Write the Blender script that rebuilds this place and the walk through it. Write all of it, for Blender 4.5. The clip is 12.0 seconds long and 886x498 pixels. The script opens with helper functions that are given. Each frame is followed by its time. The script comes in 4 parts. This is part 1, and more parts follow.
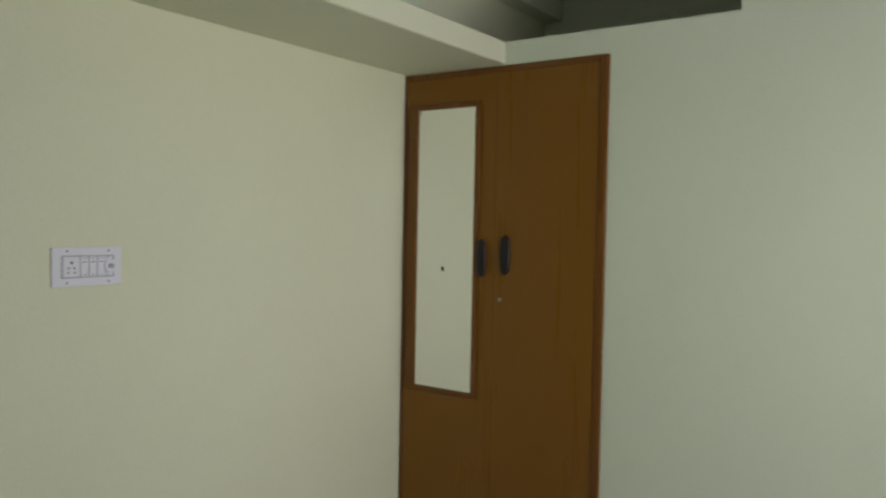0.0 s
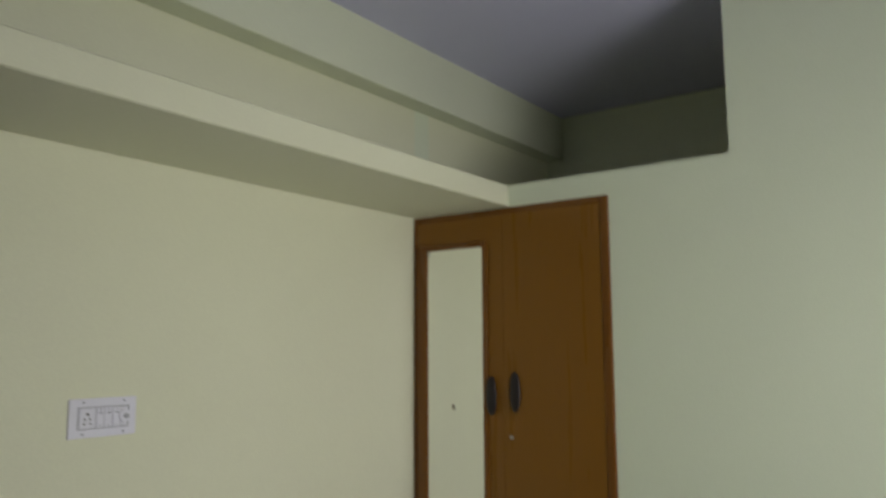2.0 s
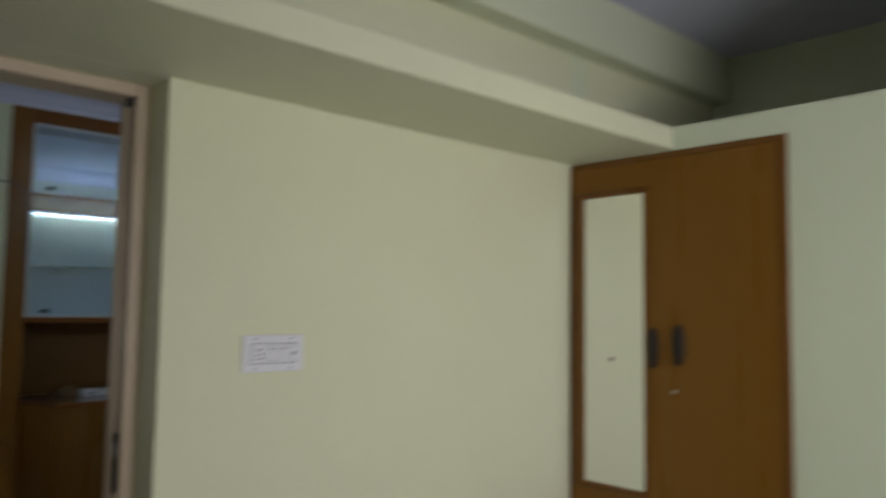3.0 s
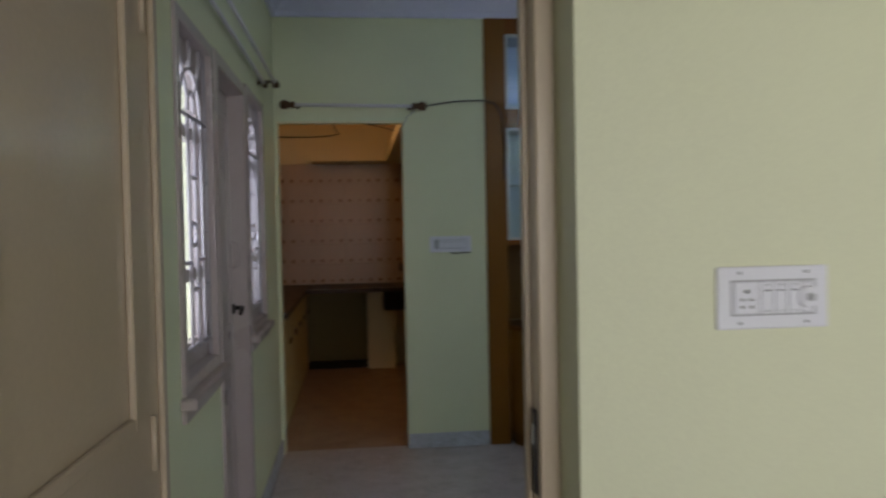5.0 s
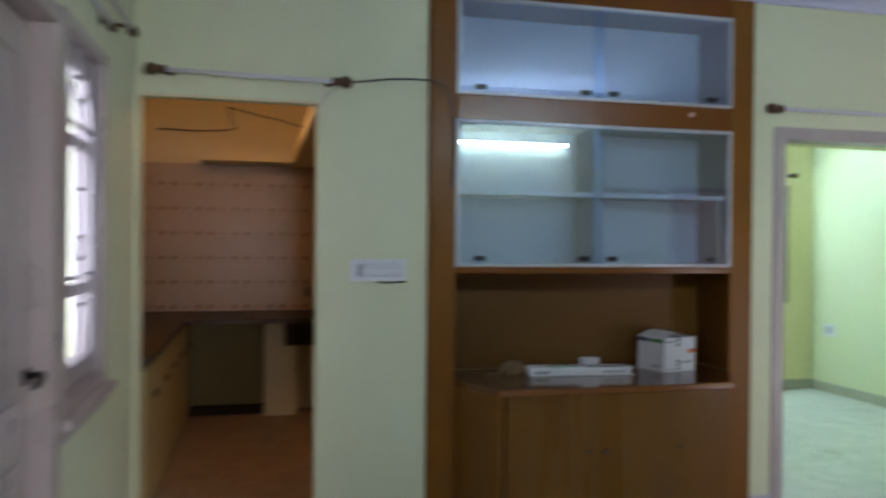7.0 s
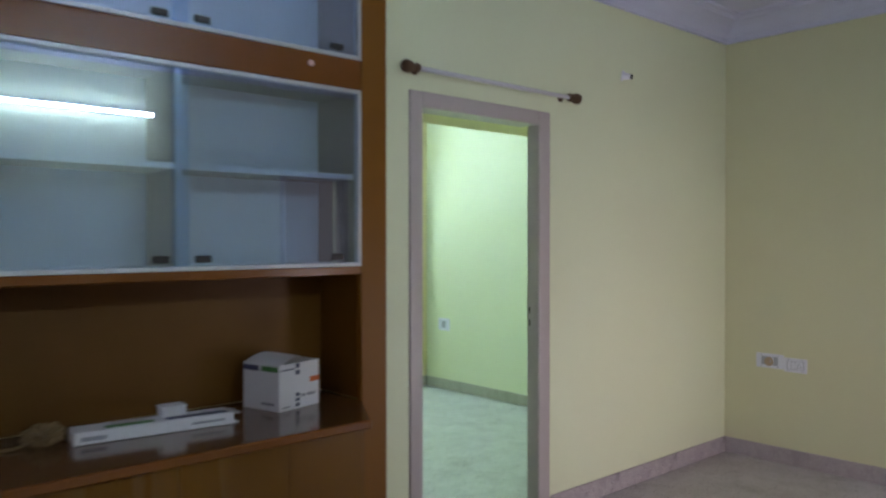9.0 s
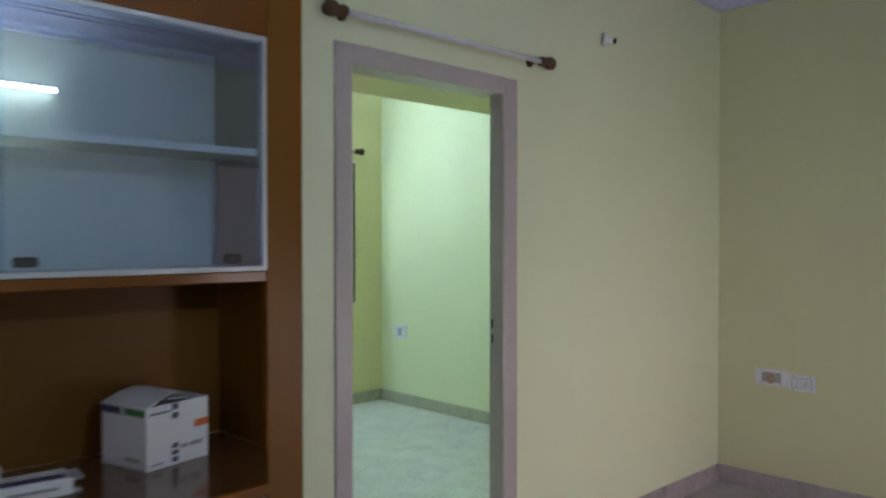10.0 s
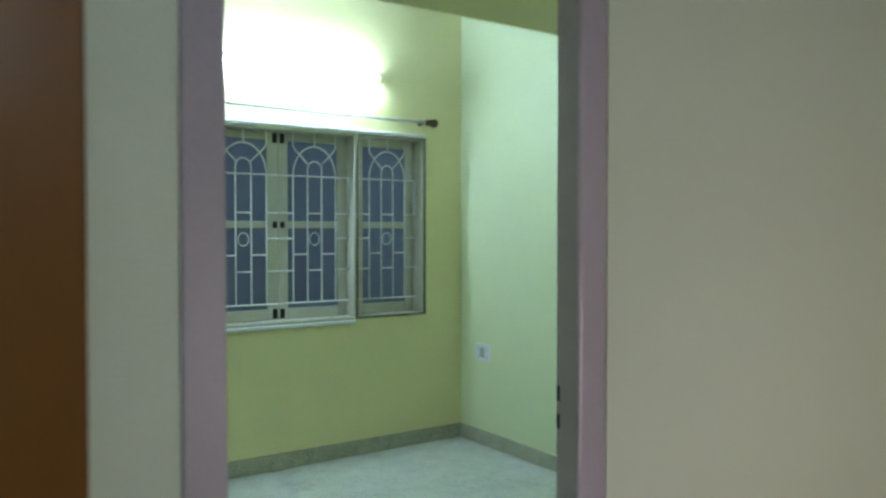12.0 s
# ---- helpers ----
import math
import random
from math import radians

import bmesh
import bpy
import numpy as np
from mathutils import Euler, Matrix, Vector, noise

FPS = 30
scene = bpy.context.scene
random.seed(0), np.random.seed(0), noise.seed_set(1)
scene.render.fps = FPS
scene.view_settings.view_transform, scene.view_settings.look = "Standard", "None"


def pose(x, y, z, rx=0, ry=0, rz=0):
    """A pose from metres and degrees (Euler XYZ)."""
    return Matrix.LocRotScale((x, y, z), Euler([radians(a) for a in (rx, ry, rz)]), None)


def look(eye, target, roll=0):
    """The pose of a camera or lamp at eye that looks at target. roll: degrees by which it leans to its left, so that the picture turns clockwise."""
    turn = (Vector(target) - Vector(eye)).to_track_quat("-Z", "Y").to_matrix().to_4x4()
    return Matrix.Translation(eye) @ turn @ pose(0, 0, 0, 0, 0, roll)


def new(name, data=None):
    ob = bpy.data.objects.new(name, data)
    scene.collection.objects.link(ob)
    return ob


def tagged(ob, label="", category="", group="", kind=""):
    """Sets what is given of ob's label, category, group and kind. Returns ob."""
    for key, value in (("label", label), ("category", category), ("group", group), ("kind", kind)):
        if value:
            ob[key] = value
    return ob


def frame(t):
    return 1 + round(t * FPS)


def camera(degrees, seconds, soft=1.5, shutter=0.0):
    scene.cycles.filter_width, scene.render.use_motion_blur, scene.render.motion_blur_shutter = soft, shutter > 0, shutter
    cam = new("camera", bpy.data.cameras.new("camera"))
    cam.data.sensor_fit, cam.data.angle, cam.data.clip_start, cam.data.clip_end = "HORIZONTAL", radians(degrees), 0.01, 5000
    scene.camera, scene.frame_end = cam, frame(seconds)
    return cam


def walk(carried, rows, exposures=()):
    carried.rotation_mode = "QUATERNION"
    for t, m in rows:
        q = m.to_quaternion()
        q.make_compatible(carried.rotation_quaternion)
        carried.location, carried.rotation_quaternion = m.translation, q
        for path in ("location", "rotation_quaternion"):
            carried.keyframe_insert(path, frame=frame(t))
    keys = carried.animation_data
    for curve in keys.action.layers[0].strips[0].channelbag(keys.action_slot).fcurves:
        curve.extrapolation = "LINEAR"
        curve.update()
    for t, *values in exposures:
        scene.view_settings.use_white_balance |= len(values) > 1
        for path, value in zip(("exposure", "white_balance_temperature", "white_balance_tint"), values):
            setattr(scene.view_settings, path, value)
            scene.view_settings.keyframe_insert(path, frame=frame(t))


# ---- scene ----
cam = camera(59.9, 12.0, soft=2.3, shutter=0.9)
PATH = [
    (0, (0.917, 0.421, 1.448), (2.558, 1.562, 1.375), 1.1),
    (0.5, (0.938, 0.35, 1.456), (2.581, 1.472, 1.253), 0.8),
    (1, (0.93, 0.374, 1.44), (2.481, 1.476, 0.824), -0.0),
    (1.1, (0.922, 0.388, 1.441), (2.476, 1.486, 0.825), -0.2),
    (1.5, (0.887, 0.428, 1.452), (2.502, 1.546, 1.076), -0.4),
    (2, (0.873, 0.358, 1.494), (2.478, 1.524, 1.75), -0.3),
    (2.5, (0.874, 0.339, 1.482), (2.411, 1.592, 1.737), 0.8),
    (3, (0.9, 0.426, 1.441), (2.26, 1.884, 1.596), 0.8),
    (3.5, (1.002, 0.564, 1.44), (2.128, 2.214, 1.528), 1.5),
    (3.7, (1.051, 0.652, 1.446), (2.07, 2.372, 1.499), 1.7),
    (5.3, (1.435, 1.386, 1.424), (1.588, 3.379, 1.368), -0.9),
    (5.5, (1.419, 1.508, 1.417), (1.568, 3.502, 1.361), -0.5),
    (6, (1.362, 1.85, 1.47), (1.631, 3.832, 1.444), -0.6),
    (6.5, (1.377, 2.175, 1.493), (1.684, 4.151, 1.439), 0.2),
    (7, (1.460, 2.512, 1.454), (1.924, 4.457, 1.4425), 0.55),
    (7.5, (1.458, 2.808, 1.468), (2.349, 4.598, 1.467), 0.15),
    (7.7, (1.480, 2.925, 1.464), (2.504, 4.643, 1.461), 0.1),
    (9.3, (2.191, 3.72, 1.452), (3.561, 5.178, 1.424), -0.1),
    (9.5, (2.292, 3.83, 1.439), (3.682, 5.268, 1.41), -0.1),
    (10, (2.643, 4.066, 1.449), (4.037, 5.5, 1.42), 0.0),
    (10.5, (2.925, 4.271, 1.429), (4.276, 5.745, 1.393), 0.3),
    (11, (3.241, 4.509, 1.442), (4.558, 6.013, 1.407), 0.7),
    (11.5, (3.574, 4.699, 1.449), (4.792, 6.285, 1.419), -0.1),
    (12, (3.856, 4.964, 1.453), (4.987, 6.612, 1.409), -0.0),
]
walk(cam, [(t, look(*r)) for t, *r in PATH], exposures=[(0.0, -0.05, 6400, 9), (2.5, -0.05, 6500, 10), (3.5, -0.04, 6500, 10), (5.3, 0.36, 6500, 10), (6.0, 0.81, 6400, 10), (6.5, 1.01, 6300, 10), (7.0, 1.10, 6250, 13), (7.5, 1.18, 6250, 13), (9.5, 0.74, 6350, 15), (10.5, 0.62, 6350, 15), (12.0, 0.42, 6050, 11)])

# ---- light ----
world = bpy.data.worlds.new("sky")
scene.world = world
world.use_nodes = True
sky = world.node_tree.nodes.new("ShaderNodeTexSky")
sky.sky_type = "NISHITA"
sky.sun_disc = False
sky.sun_elevation, sky.sun_rotation = radians(62), radians(200)
world.node_tree.nodes["Background"].inputs["Strength"].default_value = 0.08
world.node_tree.links.new(sky.outputs["Color"], world.node_tree.nodes["Background"].inputs["Color"])

sun = new("sun", bpy.data.lights.new("sun", "SUN"))
sun.data.energy, sun.data.angle, sun.data.color = 2.0, radians(0.5), (1.0, 0.95, 0.88)
sun.matrix_world = look((0, 0, 20), (3.2, 8.8, 0))


def window_lamp(name, eye, target, w, h, watts, colour, spread=180):
    """Daylight entering at a window's opening."""
    lamp = new(name, bpy.data.lights.new(name, "AREA"))
    lamp.data.shape, lamp.data.size, lamp.data.size_y = "RECTANGLE", w, h
    lamp.data.energy, lamp.data.color, lamp.data.spread = watts, colour, radians(spread)
    lamp.matrix_world = look(eye, target)
    return lamp


window_lamp("daylight_bedroom", (2.25, -1.27, 1.5), (3.4, 2.3, 1.2), 1.5, 1.15, 30, (1.0, 0.97, 0.94), 112)
window_lamp("daylight_hall_door", (5.84, 2.74, 0.62), (5.75, 6.0, 0.70), 0.66, 1.05, 5.2, (1.0, 0.85, 0.84), 84)
window_lamp("daylight_hall_near", (0.74, 3.755, 1.52), (4.0, 3.755, 1.35), 0.5, 1.05, 4.8, (0.92, 0.92, 1.0))
window_lamp("daylight_hall_far", (0.74, 5.21, 1.52), (4.0, 5.21, 1.35), 0.5, 1.05, 4.8, (0.92, 0.92, 1.0))

# ---- materials ----


def mix_colour(nt, fac, a, b):
    m = nt.nodes.new("ShaderNodeMix")
    m.data_type = "RGBA"
    if hasattr(fac, "links"):
        nt.links.new(fac, m.inputs[0])
    else:
        m.inputs[0].default_value = fac
    for sock, v in ((m.inputs[6], a), (m.inputs[7], b)):
        if hasattr(v, "links"):
            nt.links.new(v, sock)
        else:
            sock.default_value = (*v, 1)
    return m.outputs[2]


def noise_out(nt, scale, detail=4, rough=0.55, stretch=None):
    co = nt.nodes.new("ShaderNodeTexCoord")
    n = nt.nodes.new("ShaderNodeTexNoise")
    n.inputs["Scale"].default_value, n.inputs["Detail"].default_value, n.inputs["Roughness"].default_value = scale, detail, rough
    if stretch:
        mp = nt.nodes.new("ShaderNodeMapping")
        mp.inputs["Scale"].default_value = stretch
        nt.links.new(co.outputs["Object"], mp.inputs["Vector"])
        nt.links.new(mp.outputs["Vector"], n.inputs["Vector"])
    else:
        nt.links.new(co.outputs["Object"], n.inputs["Vector"])
    return n.outputs["Fac"]


def ramp(nt, fac, a, b):
    r = nt.nodes.new("ShaderNodeMapRange")
    r.inputs["From Min"].default_value, r.inputs["From Max"].default_value = a, b
    nt.links.new(fac, r.inputs["Value"])
    return r.outputs["Result"]


def bump(nt, height, strength, distance, bsdf):
    b = nt.nodes.new("ShaderNodeBump")
    b.inputs["Strength"].default_value, b.inputs["Distance"].default_value = strength, distance
    nt.links.new(height, b.inputs["Height"])
    nt.links.new(b.outputs["Normal"], bsdf.inputs["Normal"])


def surface(name, colour, rough=0.6, dark=0.88, big=1.3, fine=60, relief=0.1, metal=0.0, stretch=None, coat=0.0, rough_var=0.08, random_tint=0.0, specular=0.5):
    """A painted, wooden or metal surface: two scales of variation, uneven gloss and fine relief."""
    m = bpy.data.materials.new(name)
    m.use_nodes = True
    nt = m.node_tree
    bsdf = nt.nodes["Principled BSDF"]
    low = tuple(c * dark for c in colour)
    large = ramp(nt, noise_out(nt, big, 5, 0.6, stretch), 0.3, 0.72)
    small = noise_out(nt, fine, 3, 0.6, stretch)
    c = mix_colour(nt, large, low, colour)
    c = mix_colour(nt, ramp(nt, small, 0.35, 0.75), c, mix_colour(nt, 0.35, c, tuple(min(1, v * 1.12) for v in colour)))
    if random_tint:
        info = nt.nodes.new("ShaderNodeObjectInfo")
        c = mix_colour(nt, ramp(nt, info.outputs["Random"], -1.0 / random_tint + 1, 1.0 / random_tint), c, low)
    nt.links.new(c, bsdf.inputs["Base Color"])
    rr = nt.nodes.new("ShaderNodeMapRange")
    rr.inputs["To Min"].default_value, rr.inputs["To Max"].default_value = max(0.02, rough - rough_var), min(1, rough + rough_var)
    nt.links.new(large, rr.inputs["Value"])
    nt.links.new(rr.outputs["Result"], bsdf.inputs["Roughness"])
    bsdf.inputs["Metallic"].default_value = metal
    bsdf.inputs["Coat Weight"].default_value = coat
    bsdf.inputs["Coat Roughness"].default_value = 0.16
    bsdf.inputs["Specular IOR Level"].default_value = specular
    if relief:
        bump(nt, small, relief, 0.002, bsdf)
    return m


def terrazzo(name, base, warm, dark_chip, rough=0.35):
    """Cast mosaic floor: pale cement with small dark and light stone chips, and stains."""
    m = bpy.data.materials.new(name)
    m.use_nodes = True
    nt = m.node_tree
    bsdf = nt.nodes["Principled BSDF"]
    co = nt.nodes.new("ShaderNodeTexCoord")
    c = mix_colour(nt, ramp(nt, noise_out(nt, 1.6, 6, 0.65), 0.32, 0.68), warm, base)
    c = mix_colour(nt, ramp(nt, noise_out(nt, 7, 5, 0.7), 0.35, 0.8), c, tuple(v * 0.76 for v in warm))

    def chips(scale, limit, colour, keep):
        v = nt.nodes.new("ShaderNodeTexVoronoi")
        v.inputs["Scale"].default_value = scale
        nt.links.new(co.outputs["Object"], v.inputs["Vector"])
        inside = nt.nodes.new("ShaderNodeMath")
        inside.operation = "LESS_THAN"
        inside.inputs[1].default_value = limit
        nt.links.new(v.outputs["Distance"], inside.inputs[0])
        sep = nt.nodes.new("ShaderNodeSeparateColor")
        nt.links.new(v.outputs["Color"], sep.inputs["Color"])
        pick = nt.nodes.new("ShaderNodeMath")
        pick.operation = "LESS_THAN"
        pick.inputs[1].default_value = keep
        nt.links.new(sep.outputs["Red"], pick.inputs[0])
        both = nt.nodes.new("ShaderNodeMath")
        both.operation = "MULTIPLY"
        nt.links.new(inside.outputs[0], both.inputs[0])
        nt.links.new(pick.outputs[0], both.inputs[1])
        soft = nt.nodes.new("ShaderNodeMath")
        soft.operation = "MULTIPLY"
        soft.inputs[1].default_value = 0.8
        nt.links.new(both.outputs[0], soft.inputs[0])
        return mix_colour(nt, soft.outputs[0], c, colour)

    c = mix_colour(nt, ramp(nt, noise_out(nt, 2.7, 7, 0.72), 0.56, 0.74), c, tuple(v * 0.58 for v in warm))
    c = chips(95, 0.36, tuple(min(1, v * 1.15) for v in base), 0.30)
    c = chips(56, 0.28, dark_chip, 0.085)
    c = chips(120, 0.33, dark_chip, 0.14)
    nt.links.new(c, bsdf.inputs["Base Color"])
    rr = nt.nodes.new("ShaderNodeMapRange")
    rr.inputs["To Min"].default_value, rr.inputs["To Max"].default_value = rough - 0.1, rough + 0.2
    nt.links.new(noise_out(nt, 3, 5), rr.inputs["Value"])
    nt.links.new(rr.outputs["Result"], bsdf.inputs["Roughness"])
    bump(nt, noise_out(nt, 45, 3), 0.05, 0.002, bsdf)
    return m


def wood(name, colour, rough=0.3, grain_axis="z", coat=0.08):
    """Brown stained veneer with a faint long grain under varnish."""
    s = {"z": (9, 9, 0.7), "x": (0.7, 9, 9), "y": (9, 0.7, 9)}[grain_axis]
    return surface(name, colour, rough, 0.975, 0.4, 9, 0.012, stretch=s, coat=coat, specular=0.22)


def glow(name, colour, strength):
    m = bpy.data.materials.new(name)
    m.use_nodes = True
    nt = m.node_tree
    nt.nodes.remove(nt.nodes["Principled BSDF"])
    e = nt.nodes.new("ShaderNodeEmission")
    e.inputs["Color"].default_value, e.inputs["Strength"].default_value = (*colour, 1), strength
    nt.links.new(e.outputs[0], nt.nodes["Material Output"].inputs["Surface"])
    return m


def pane_glass(name, tint, gloss, rough=0.0, frost=0.0):
    """Sheet glass: tinted and see-through, with a mirror-like share of gloss; frost scatters what passes."""
    m = bpy.data.materials.new(name)
    m.use_nodes = True
    nt = m.node_tree
    nt.nodes.remove(nt.nodes["Principled BSDF"])
    clear = nt.nodes.new("ShaderNodeBsdfTransparent")
    clear.inputs["Color"].default_value = (*tint, 1)
    body = clear.outputs[0]
    if frost:
        scatter = nt.nodes.new("ShaderNodeBsdfTranslucent")
        scatter.inputs["Color"].default_value = (*tint, 1)
        fm = nt.nodes.new("ShaderNodeMixShader")
        fm.inputs[0].default_value = frost
        nt.links.new(body, fm.inputs[1])
        nt.links.new(scatter.outputs[0], fm.inputs[2])
        body = fm.outputs[0]
    shine = nt.nodes.new("ShaderNodeBsdfGlossy")
    shine.inputs["Roughness"].default_value = rough
    shine.inputs["Color"].default_value = (0.95, 0.97, 1.0, 1)
    mx = nt.nodes.new("ShaderNodeMixShader")
    mx.inputs[0].default_value = gloss
    nt.links.new(body, mx.inputs[1])
    nt.links.new(shine.outputs[0], mx.inputs[2])
    nt.links.new(mx.outputs[0], nt.nodes["Material Output"].inputs["Surface"])
    return m


WALL = surface("wall_paint", (0.665, 0.70, 0.535), 0.62, 0.94, 0.8, 160, 0.03, rough_var=0.06)
WALL_LIME = surface("wall_paint_lime", (0.68, 0.72, 0.47), 0.6, 0.94, 0.8, 160, 0.03, rough_var=0.06)
# yellower tone than the side walls of the second bedroom
WALL_YELLOW = surface("wall_yellow_tone", (0.74, 0.69, 0.36), 0.6, 0.94, 0.8, 160, 0.03, rough_var=0.06)
# wall paint yellowed to carry the warm doorway light on the east wall
WALL_DOOR_LIT = surface("wall_paint_door_lit", (0.66, 0.64, 0.42), 0.62, 0.94, 0.8, 160, 0.03, rough_var=0.06)
# two tints of the bedroom paint: warmer and greener light put into colour
WALL_WARM_LIT = surface("wall_paint_warm_lit", (0.68, 0.69, 0.51), 0.62, 0.94, 0.8, 160, 0.03, rough_var=0.06)
WALL_GREEN_LIT = surface("wall_paint_green_lit", (0.645, 0.70, 0.535), 0.62, 0.94, 0.8, 160, 0.03, rough_var=0.06)
WALL_HALL = surface("wall_paint_hall", (0.68, 0.70, 0.50), 0.62, 0.94, 0.8, 160, 0.03, rough_var=0.06)
LILAC = surface("ceiling_paint", (0.62, 0.62, 0.80), 0.8, 0.93, 0.8, 200, 0.08)
KITCHEN_WALL = surface("kitchen_paint", (0.72, 0.62, 0.42), 0.7, 0.88, 1.2, 200, 0.08)
TERRAZZO = terrazzo("terrazzo", (0.66, 0.70, 0.82), (0.58, 0.58, 0.66), (0.05, 0.045, 0.05))
TERRAZZO_GREEN = terrazzo("terrazzo_pale", (0.62, 0.64, 0.58), (0.54, 0.56, 0.50), (0.12, 0.12, 0.11))
FLOOR_KITCHEN = terrazzo("terrazzo_kitchen", (0.44, 0.31, 0.23), (0.37, 0.25, 0.18), (0.06, 0.04, 0.03), 0.4)
SKIRT_OLIVE = terrazzo("terrazzo_skirting_olive", (0.46, 0.46, 0.35), (0.40, 0.39, 0.29), (0.10, 0.09, 0.07), 0.4)
SKIRT_MAUVE = terrazzo("terrazzo_skirting_mauve", (0.47, 0.41, 0.44), (0.40, 0.34, 0.36), (0.07, 0.06, 0.06), 0.4)
TERRAZZO_HALL = terrazzo("terrazzo_hall", (0.55, 0.51, 0.54), (0.46, 0.41, 0.42), (0.06, 0.05, 0.05))
SKIRT = terrazzo("terrazzo_skirting", (0.58, 0.60, 0.69), (0.50, 0.50, 0.56), (0.07, 0.06, 0.06), 0.4)
WOOD = wood("brown_veneer", (0.19, 0.083, 0.010))
WOOD_FRAME = wood("brown_wardrobe_frame", (0.145, 0.057, 0.010), 0.25, "z", 0.2)
WOOD_CAB = wood("brown_cabinet_veneer", (0.138, 0.056, 0.006))
WOOD_RED = wood("brown_veneer_frame", (0.170, 0.064, 0.006), 0.36, "z", 0.05)
WOOD_RAIL = wood("brown_veneer_rail", (0.172, 0.058, 0.011), 0.2, "x", 0.35)
# same brown veneer, with the niche's shade put into its colour
WOOD_SHADED = wood("shaded_veneer", (0.112, 0.045, 0.004), 0.5, "x", 0.0)
WOOD_TOP = wood("polished_veneer", (0.115, 0.048, 0.016), 0.14, "x", 0.5)
MAUVE = surface("mauve_gloss_paint", (0.44, 0.37, 0.37), 0.33, 0.9, 1.6, 90, 0.06, coat=0.2)
BEIGE = surface("beige_gloss_paint", (0.50, 0.41, 0.31), 0.35, 0.88, 1.6, 90, 0.06, coat=0.2)
SASH = surface("cream_sash_paint", (0.62, 0.60, 0.50), 0.45, 0.85, 2, 90, 0.06)
# white grille darkened to grey-lilac, as its bars look against daylight
GRILLE_BACKLIT = surface("backlit_grille_paint", (0.46, 0.43, 0.47), 0.45, 0.9, 4, 60, 0.05)
GRILLE = surface("white_grille_paint", (0.78, 0.80, 0.80), 0.45, 0.9, 4, 60, 0.05)
WHITE = surface("white_laminate", (0.80, 0.82, 0.83), 0.5, 0.94, 1.5, 150, 0.03)
ALU = surface("white_aluminium", (0.52, 0.54, 0.58), 0.38, 0.93, 3, 150, 0.03, metal=0.3)
PLASTIC = surface("white_plastic", (0.72, 0.72, 0.79), 0.35, 0.95, 5, 200, 0.02)
PLASTIC_GREY = surface("grey_plastic", (0.36, 0.36, 0.40), 0.4, 0.92, 5, 200, 0.02)
SEAM = surface("dark_plastic_seam", (0.17, 0.17, 0.21), 0.6, 0.85, 9, 90, 0.0)
BLACK = surface("black_plastic", (0.018, 0.016, 0.018), 0.4, 0.8, 5, 80, 0.03)
BLACK_METAL = surface("black_iron", (0.035, 0.030, 0.030), 0.45, 0.7, 9, 80, 0.05, metal=0.6)
STEEL = surface("steel", (0.6, 0.6, 0.6), 0.3, 0.85, 9, 90, 0.03, metal=1.0)
# darker laminate: shade on cabinet sides and undersides, held in the colour
LINING_SHADED = surface("shaded_laminate", (0.30, 0.25, 0.22), 0.5, 0.92, 1.5, 150, 0.03)
KNOB = surface("brown_carved_knob", (0.115, 0.068, 0.040), 0.6, 0.6, 30, 90, 0.2, specular=0.12)
ROD = surface("white_rod", (0.66, 0.64, 0.68), 0.35, 0.92, 5, 80, 0.03)
GRANITE = surface("dark_granite", (0.050, 0.030, 0.022), 0.42, 0.5, 14, 130, 0.03, specular=0.3)
SINK_DARK = surface("dark_sink_stone", (0.022, 0.015, 0.010), 0.7, 0.7, 9, 80, 0.05, specular=0.15)
CREAM_DOOR = surface("cream_cabinet_paint", (0.55, 0.43, 0.20), 0.45, 0.88, 2, 80, 0.05)
TILE = surface("beige_glazed_tile", (0.50, 0.37, 0.30), 0.32, 0.74, 1.6, 60, 0.02, coat=0.0, random_tint=0.5)
TILE_DOT = surface("brown_tile_motif", (0.22, 0.12, 0.09), 0.25, 0.8, 20, 60, 0.0)
GROUT = surface("tile_grout", (0.36, 0.27, 0.21), 0.85, 0.8, 8, 120, 0.2)
CARD = surface("white_card", (0.66, 0.66, 0.70), 0.55, 0.93, 6, 120, 0.04)
CARD_GREY = surface("grey_card", (0.42, 0.40, 0.42), 0.65, 0.9, 6, 120, 0.05)
INK = surface("navy_ink", (0.035, 0.04, 0.10), 0.5, 0.8, 30, 90, 0)
INK_GREEN = surface("green_ink", (0.06, 0.20, 0.05), 0.5, 0.8, 30, 90, 0)
INK_ORANGE = surface("orange_ink", (0.60, 0.12, 0.03), 0.5, 0.85, 30, 90, 0)
INK_GREY = surface("grey_ink", (0.28, 0.28, 0.33), 0.5, 0.8, 30, 90, 0)
PINK = surface("pink_sticker", (0.70, 0.42, 0.42), 0.5, 0.85, 30, 90, 0)
# dark olive tone of the shade under the worktop
RECESS_SHADE = surface("olive_recess_shade", (0.17, 0.125, 0.030), 0.6, 0.8, 2, 60, 0.05)
BAG = surface("brown_paper_bag", (0.24, 0.16, 0.07), 0.7, 0.6, 14, 60, 0.3)
STAIN = surface("brown_stain", (0.42, 0.30, 0.20), 0.6, 0.8, 40, 90, 0)
CONCRETE = surface("outside_render", (0.42, 0.43, 0.47), 0.85, 0.75, 1.2, 40, 0.3)
TUBE_GLOW = glow("tube_light", (0.66, 0.93, 1.0), 172)
TUBE_HALL = glow("tube_light_hall", (0.72, 0.93, 1.0), 75)
BULB_GLOW = glow("warm_bulb", (1.0, 0.55, 0.22), 112)
DAY_GLOW = glow("bright_day", (0.74, 0.80, 1.0), 0.62)
